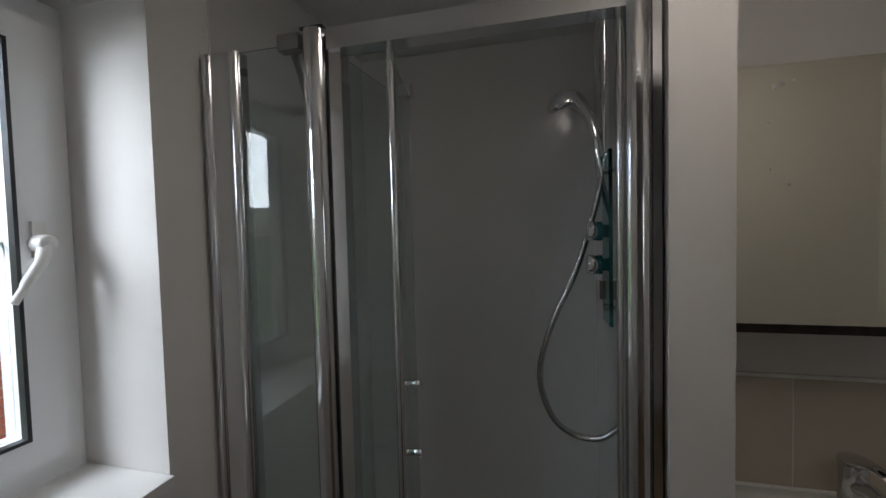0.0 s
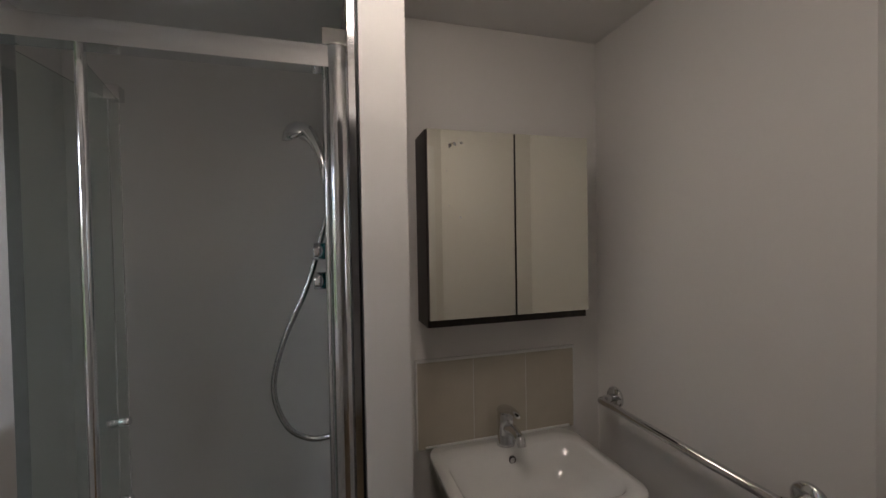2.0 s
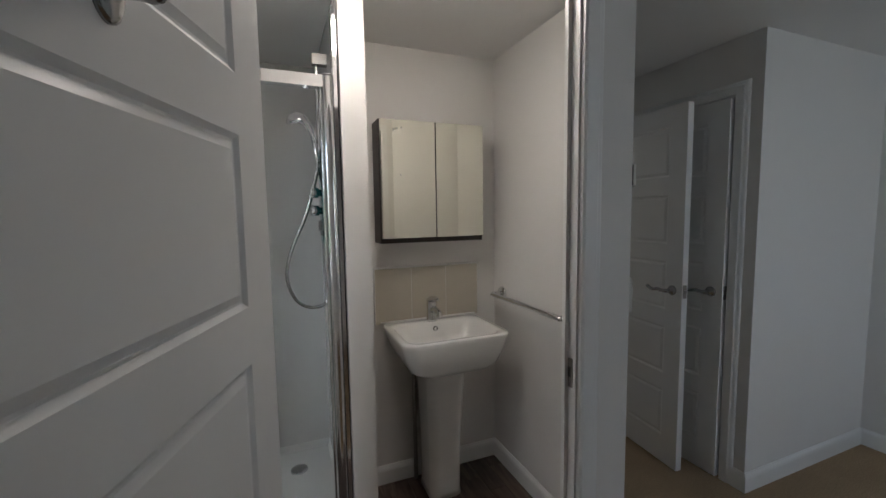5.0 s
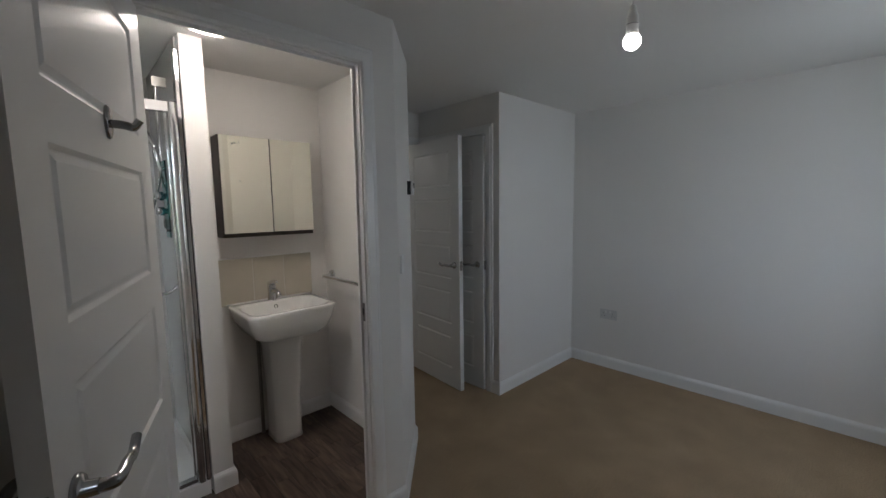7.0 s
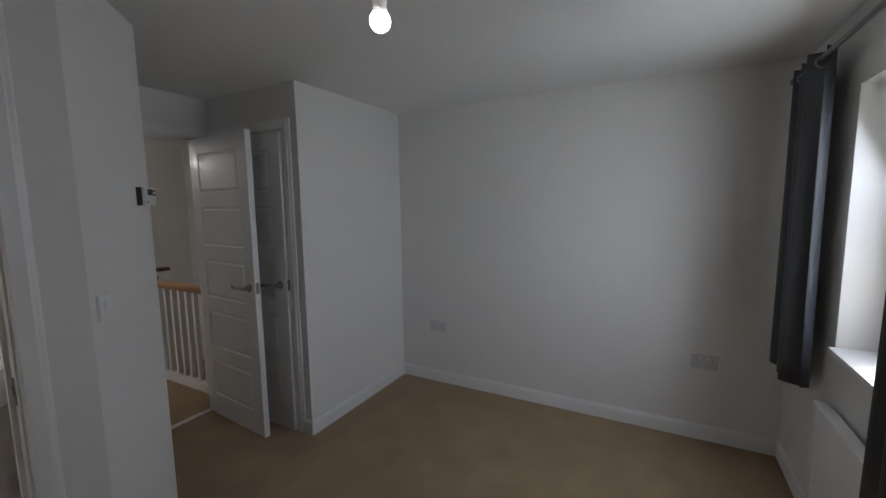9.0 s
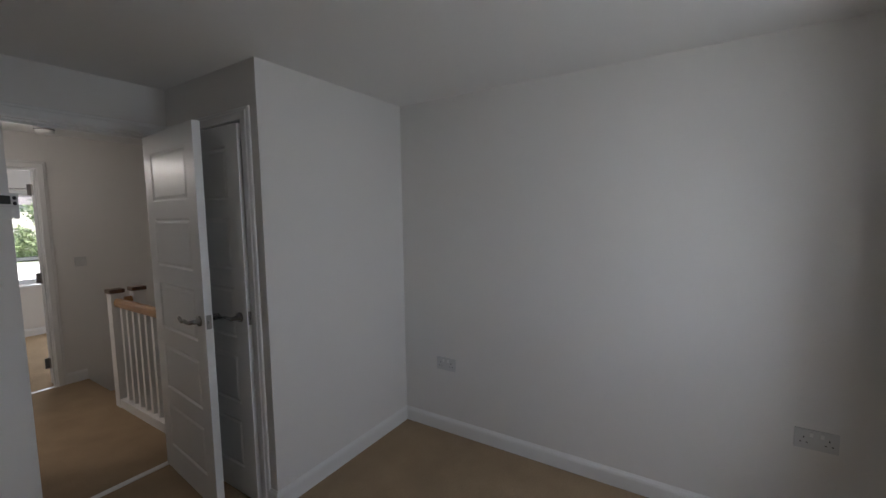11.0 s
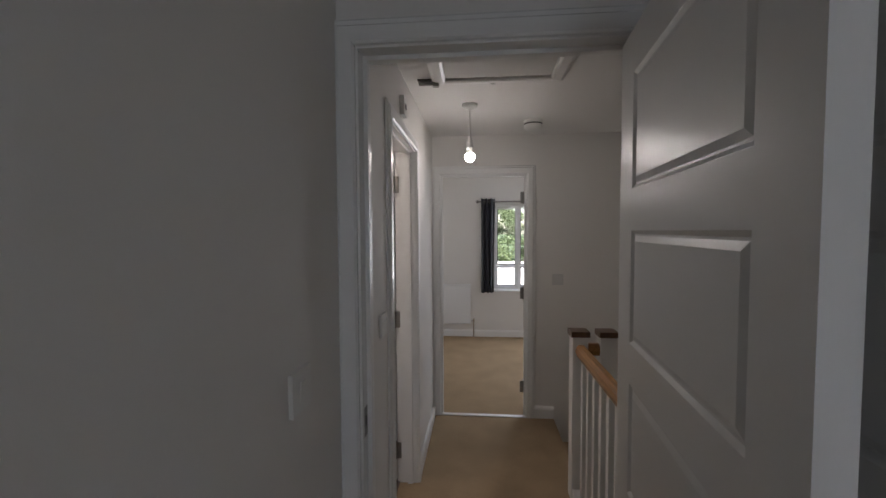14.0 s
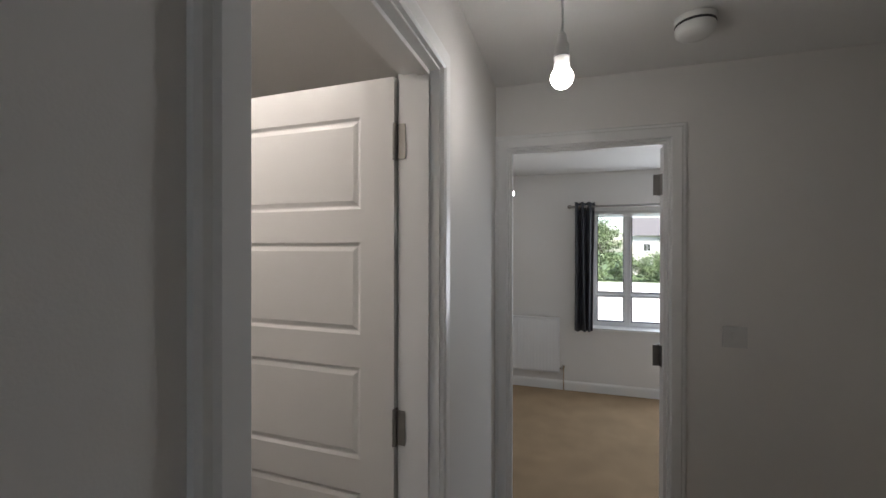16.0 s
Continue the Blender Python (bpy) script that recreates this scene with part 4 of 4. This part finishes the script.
upvc_window("window_2", pose(2.718, -2.18, 0, 0, 0, 180), 1.166, 0.885, 1.948, [0.58], [], "white plastic bedroom window with two sashes")
setting(solid("window_sill", [(1.552, 2.718, -2.15, -1.975, 0.862, 0.884)], GLOSS, None, "", 0.004), "white painted window board", "window sill")
curtain_pole(pose(0, -1.90, 2.09, 0, 0, 180), -3.17, -1.35, "grey steel curtain pole over the window")
curtain("curtain", -3.14, -2.76, 0.66, 2.12, pose(0, -1.90, 0, 0, 0, 180), 3, "charcoal grey eyelet curtain drawn to the side", 3)
curtain("curtain", -2.02, -1.40, 0.64, 2.12, pose(0, -1.90, 0, 0, 0, 180), 5, "charcoal grey eyelet curtain hanging in wide folds", 5)
radiator(pose(2.1, -2.0, 0.15, 0, 0, 180), 1.15, 0.5, "white steel panel radiator below the window")

# ---- landing ----
pendant((1.77, 2.93, H), 0.31, "bare lit bulb on a white flex over the landing", BULB_ON)
sm = thing("smoke_alarm", (2.195, 3.33, H), "white round ceiling smoke alarm", "smoke alarm")
bm = bmesh.new()
lathe(bm, [(0.06, -0.0005), (0.06, -0.012), (0.056, -0.014)], (0, 0, 0), 30)
part("base", bm, PLASTIC, sm)
bm = bmesh.new()
lathe(bm, [(0.054, -0.0145), (0.058, -0.02), (0.056, -0.034), (0.045, -0.042), (0.02, -0.045), (0.003, -0.045)], (0, 0, 0), 30)
part("cover", bm, PLASTIC, sm)
bm = bmesh.new()
lathe(bm, [(0.059, -0.0142), (0.0592, -0.017), (0.057, -0.0205)], (0, 0, 0), 30)
part("vent_gap", bm, BLACK, sm, "dark vent slot")
sm.scale = (1.05, 1.05, 1.45)
hatch = thing("loft_hatch", (1.915, 2.12, H), "white painted loft hatch in a moulded frame", "loft hatch")
bm = bmesh.new()
rings = []
for w, d in ((0, -0.0005), (0, -0.016), (0.012, -0.022), (0.05, -0.018), (0.068, -0.010), (0.068, -0.0005)):
    rings.append([(sx * (0.255 + w), sy * (0.375 + w), d) for sx, sy in ((1, 1), (-1, 1), (-1, -1), (1, -1))])
V = [[bm.verts.new(p) for p in r] for r in rings]
for a, b in zip(V, V[1:] + V[:1]):
    for k in range(4):
        bm.faces.new((a[k], a[(k + 1) % 4], b[(k + 1) % 4], b[k]))
part("hatch_frame", bm, GLOSS, hatch)
solid("hatch_panel", [(-0.25, 0.25, -0.37, 0.37, -0.008, -0.0005)], CEIL, hatch, "", 0.002)
bm = bmesh.new()
lathe(bm, [(0.012, -0.0), (0.012, -0.008), (0.004, -0.012)], (-0.02, 0.462, 0), 14)
part("hatch_latch", bm, PLASTIC, hatch)
hc = thing("ceiling_catch", (1.575, 2.52, H), "grey metal catch on the ceiling", "catch")
solid("catch_plate", [(-0.055, 0.05, -0.02, 0.02, -0.008, -0.0005)], STEEL, hc, "", 0.002)
bm = bmesh.new()
tube(bm, [(-0.05, 0.0, -0.018), (0.045, 0.0, -0.018)], 0.009, 10)
box(bm, 0.02, 0.05, -0.014, 0.014, -0.034, -0.008)
part("bolt", bm, STEEL, hc)
rocker("light_switch", pose(1.455, 1.979, 1.156, 0, 0, 90), 0.086, 0.086, 1, "white single light switch beside the architrave", "switch", None, "wall switches")
rocker("light_switch", pose(2.445, 3.72, 1.12, 0, 0, 0), 0.086, 0.086, 1, "pale single light switch on the landing wall", "switch", GREYP, "wall switches")
vn = thing("wall_sensor", pose(1.455, 2.41, 2.10, 0, 0, 90), "small white sensor box above the door frame", "sensor")
solid("case", [(-0.035, 0.035, -0.022, 0, -0.045, 0.045)], PLASTIC, vn, "", 0.004)
solid("sensor_window", [(-0.012, 0.012, -0.0235, -0.0215, -0.015, 0.01)], BLACK, vn)
for nm, b, lab in (("threshold_strip", (1.51, 2.225, 1.556, 1.594, 0.0, 0.006), "grey metal carpet threshold strip"), ("threshold_strip", (1.52, 2.20, 3.706, 3.744, 0.0, 0.006), "bright metal carpet threshold strip"), ("threshold_strip", (0.118, 0.889, 0.235, 0.275, -0.002, 0.006), "grey metal carpet threshold strip")):
    bm = bmesh.new()
    box(bm, *b)
    soften(bm, 0.0025, 2)
    tagged(part(nm, bm, STEP_EDGE), lab, "threshold")

bal = thing("balustrade", (2.36, 2.76, 0), "white landing balustrade with oak handrail and capped newels", "balustrade")
for x in (0.015, 0.165):
    bm = bmesh.new()
    box(bm, x - 0.041, x + 0.041, -0.041, 0.041, -0.25 if x > 0.1 else 0.0, 0.925)
    soften(bm, 0.004, 2)
    nw = part("newel_post", bm, GLOSS, bal)
    bm = bmesh.new()
    box(bm, x - 0.05, x + 0.05, -0.05, 0.05, 0.925, 0.955)
    soften(bm, 0.010, 3)
    part("newel_cap", bm, WALNUT, nw, "dark stained newel cap")
bm = bmesh.new()
strip(bm, [(0.018, -1.128), (0.018, -0.0415)], [(-0.022, 0.82), (0.022, 0.82), (0.03, 0.845), (0.026, 0.868), (0.014, 0.882), (-0.014, 0.882), (-0.026, 0.868), (-0.03, 0.845)])
part("handrail", bm, OAK, bal, "varnished oak handrail")
bm = bmesh.new()
strip(bm, [(0.0565, 0.0), (0.1235, 0.0)], [(-0.022, 0.82), (0.022, 0.82), (0.03, 0.845), (0.026, 0.868), (0.014, 0.882), (-0.014, 0.882), (-0.026, 0.868), (-0.03, 0.845)])
part("handrail", bm, OAK, bal)
bm = bmesh.new()
box(bm, -0.016, 0.016, -0.016, 0.016, 0.07, 0.82)
soften(bm, 0.002, 1)
sp0 = part("spindle", bm, GLOSS, bal)
sp0.location = (0.018, -0.13, 0)
for k in range(1, 10):
    o = new("spindle", sp0.data)
    o.parent = bal
    o.location = (0.018, -0.13 - 0.105 * k, 0)
solid("base_rail", [(-0.022, 0.042, -1.128, -0.043, 0.001, 0.07)], GLOSS, bal, "", 0.004)
stairs = thing("staircase", (2.42, 3.72, 0), "carpeted winding stair going down beside the landing", "stairs")
solid("apron", [(0.001, 0.018, -2.08, -0.955, -0.25, 0.0)], GLOSS, stairs)
bm = bmesh.new()
prism(bm, [(0.001, -0.001), (0.001, -0.91), (0.45, -0.91), (0.45, -0.001)], -0.6, -0.19)
part("tread", bm, CARPET, stairs, "beige carpeted tread")
bm = bmesh.new()
prism(bm, [(0.451, -0.001), (0.451, -0.91), (0.929, -0.91), (0.929, -0.001)], -0.8, -0.38)
part("tread", bm, CARPET, stairs)
for k in range(4):
    solid("tread", [(0.12, 0.929, -0.911 - 0.24 * (k + 1), -0.911 - 0.24 * k, -1.6, -0.57 - 0.19 * k)], CARPET, stairs)
solid("lower_floor", [(0.0, 0.929, -2.09, -0.0, -2.75, -2.6)], CARPET, stairs)

# ---- far room ----
radiator(pose(1.30, 6.18, 0.18, 0, 0, 0), 0.82, 0.57, "white steel panel radiator with chrome valve")
upvc_window("window_3", pose(2.042, 6.36, 0, 0, 0, 0), 1.236, 0.665, 1.898, [0.345], [1.0], "white plastic window with transom and mullion", 0.03, 0.022)
setting(solid("window_sill", [(2.042, 3.278, 6.155, 6.33, 0.642, 0.664)], GLOSS, None, "", 0.004), "white painted window board", "window sill")
curtain_pole(pose(0, 6.09, 1.905, 0, 0, 0), 1.83, 3.45, "grey steel curtain pole over the window")
curtain("curtain", 1.86, 2.05, 0.64, 1.945, pose(0, 6.09, 0, 0, 0, 0), 3, "charcoal grey eyelet curtain gathered beside the window", 8)
blind = thing("window_blind", (2.04, 6.27, 1.9), "white window blind drawn up in a stack", "blind")
solid("head_rail", [(0.005, 1.23, -0.02, 0.02, -0.035, -0.0005)], PLASTIC, blind, "", 0.002)
for k in range(5):
    solid("slat", [(0.01, 1.225, -0.022, 0.022, -0.045 - 0.012 * k, -0.038 - 0.012 * k)], PLASTIC, blind)
pendant((1.353, 5.0, H), 0.34, "bare lit bulb hanging in the far room", BULB_ON)

# ---- outside ----
ground = setting(solid("ground", [(-400, 400, -400, 400, -3.0, -2.62)], GRASS), "rough green grass ground reaching far away", "ground")
setting(solid("pavement", [(-80, 80, 9, 53, -2.62, -2.54)], PAVING), "pale paved forecourt across the whole plot", "pavement")


def house(at, w, d, h, wall_mat, label):
    root = thing("house", at, label, "house")
    solid("wall", [(0, w, 0, d, 0, h)], wall_mat, root)
    bm = bmesh.new()
    e = 0.4
    a = [bm.verts.new(p) for p in ((-e, -e, h), (w + e, -e, h), (w + e, d + e, h), (-e, d + e, h), (-e, d / 2, h + d * 0.38), (w + e, d / 2, h + d * 0.38))]
    for f in ((0, 1, 5, 4), (2, 3, 4, 5), (0, 4, 3), (1, 2, 5), (0, 3, 2, 1)):
        bm.faces.new([a[i] for i in f])
    part("roof", bm, ROOF, root)
    for x in range(3):
        for z in (1.0, 3.6):
            cx = w * (x + 0.5) / 3
            wd = solid("window", [(cx - 0.55, cx + 0.55, -0.05, 0.05, z, z + 1.2)], UPVC, root)
            solid("pane", [(cx - 0.46, cx - 0.03, -0.06, -0.05, z + 0.09, z + 1.11), (cx + 0.03, cx + 0.46, -0.06, -0.05, z + 0.09, z + 1.11)], SCREEN, wd)
    return root


house((11.4, 70, -2.62), 13, 8, 6.0, RENDERED, "pale rendered two-storey house with grey roof")
house((-6, 82, -2.62), 10, 8, 6.0, BRICK, "red brick two-storey house behind the trees")


def greenery(name, at, height, radius, leaves, seed, label, category, trunk=True):
    rnd = random.Random(seed)
    root = thing(name, at, label, category)
    if trunk:
        bm = bmesh.new()
        tube(bm, arc_path([(0, 0, -0.02), (0.1, 0.05, height * 0.35), (-0.05, 0, height * 0.7)], 4), [0.22, 0.2, 0.18, 0.16, 0.15, 0.13, 0.11, 0.09, 0.06], 8)
        for k in range(6):
            a = k * 1.05
            tube(bm, [(0.03, 0, height * (0.35 + 0.05 * k)), (math.cos(a) * radius * 0.5, math.sin(a) * radius * 0.5, height * (0.5 + 0.06 * k))], [0.07, 0.02], 6)
        part("trunk", bm, BARK, root)
    clumps = [(Vector((rnd.gauss(0, 0.42) * radius, rnd.gauss(0, 0.42) * radius, height * (rnd.uniform(0.35, 1.0) if trunk else rnd.uniform(0.1, 0.9)))), rnd.uniform(0.18, 0.42) * radius) for _ in range(26)]
    vs, fs = [], []
    for _ in range(leaves):
        c, r = rnd.choice(clumps)
        p = c + Vector((rnd.gauss(0, 0.5), rnd.gauss(0, 0.5), rnd.gauss(0, 0.45))) * r
        p.z = max(p.z, 0.05)
        a, b = Vector((rnd.gauss(0, 1), rnd.gauss(0, 1), rnd.gauss(0, 1))).normalized(), Vector((rnd.gauss(0, 1), rnd.gauss(0, 1), rnd.gauss(0, 1))).normalized()
        q = rnd.uniform(0.1, 0.26)
        i = len(vs)
        vs += [p - a * q, p + b * q * 0.5, p + a * q, p - b * q * 0.5]
        fs.append((i, i + 1, i + 2, i + 3))
    me = bpy.data.meshes.new("crown")
    me.from_pydata([tuple(v) for v in vs], [], fs)
    me.materials.append(LEAF)
    o = new("crown", me)
    o.parent = root
    return root


for k, (x, y, h, r) in enumerate(((1.6, 61.5, 8.2, 3.8), (6.4, 64, 7.4, 3.0), (-4.4, 63, 8.6, 4.2), (17.5, 66, 6.6, 2.4))):
    greenery("tree", (x, y, -2.62), h, r, 5000, 20 + k, "broad leafy green tree with an uneven crown", "tree")
for k, (x, y) in enumerate(((0.0, 56), (4.2, 55.6), (8.0, 56.6), (12.2, 56), (16.4, 57), (-4.2, 56))):
    greenery("bush", (x, y, -2.62), 3.3, 2.5, 2600, 40 + k, "dense green roadside bush", "bush", False)

nb = thing("neighbour_wall", (-4.0, 1.0, -2.62), "red brick wall of the neighbouring house", "wall")
solid("mortar_bed", [(-0.2, -0.012, -0.6, 5, 0, 6.4)], MORTAR, nb)
vs, fs = [], []
for j in range(46):
    for i in range(15):
        y0, z0 = -0.6 + i * 0.225 + (0.1125 if j % 2 else 0), 2.4 + j * 0.075
        b = len(vs)
        vs += [(x, y, z) for z in (z0, z0 + 0.065) for x, y in ((-0.03, y0), (0, y0), (0, y0 + 0.215), (-0.03, y0 + 0.215))]
        fs += [tuple(b + q for q in f) for f in ((3, 2, 1, 0), (4, 5, 6, 7), (0, 1, 5, 4), (1, 2, 6, 5), (2, 3, 7, 6), (3, 0, 4, 7))]
me = bpy.data.meshes.new("bricks")
me.from_pydata(vs, [], fs)
me.materials.append(BRICK)
bo = tagged(new("bricks", me), kind="stuff")
bo.parent = nb

# ---- vinyl planks ----
plank = {}
W, LEN = 0.092, 0.30


def plank_mesh(w, l):
    key = (round(w, 3), round(l, 3))
    if key not in plank:
        bm = bmesh.new()
        box(bm, 0, w, 0, l, -0.0035, 0)
        bmesh.ops.bevel(bm, geom=[e for e in bm.edges if all(v.co.z > -0.001 for v in e.verts)], offset=0.0012, segments=1, affect="EDGES")
        me = bpy.data.meshes.new("plank")
        bm.to_mesh(me)
        bm.free()
        me.materials.append(VINYL)
        plank[key] = me
    return plank[key]


col = 0
x = -0.53
while x < 1.309:
    w = min(W, 1.31 - x)
    y = 0.277 - (col * 0.118) % LEN
    while y < 1.43:
        ya, yb = max(y, 0.277, x + w - 0.70), min(y + LEN, 1.43 if x > 0.5 else 1.01)
        if yb - ya > 0.02:
            o = new("plank", plank_mesh(w - 0.001, yb - ya - 0.001))
            o.parent = floor_ens
            o.location = (x, ya, 0)
        y += LEN
    x += W
    col += 1
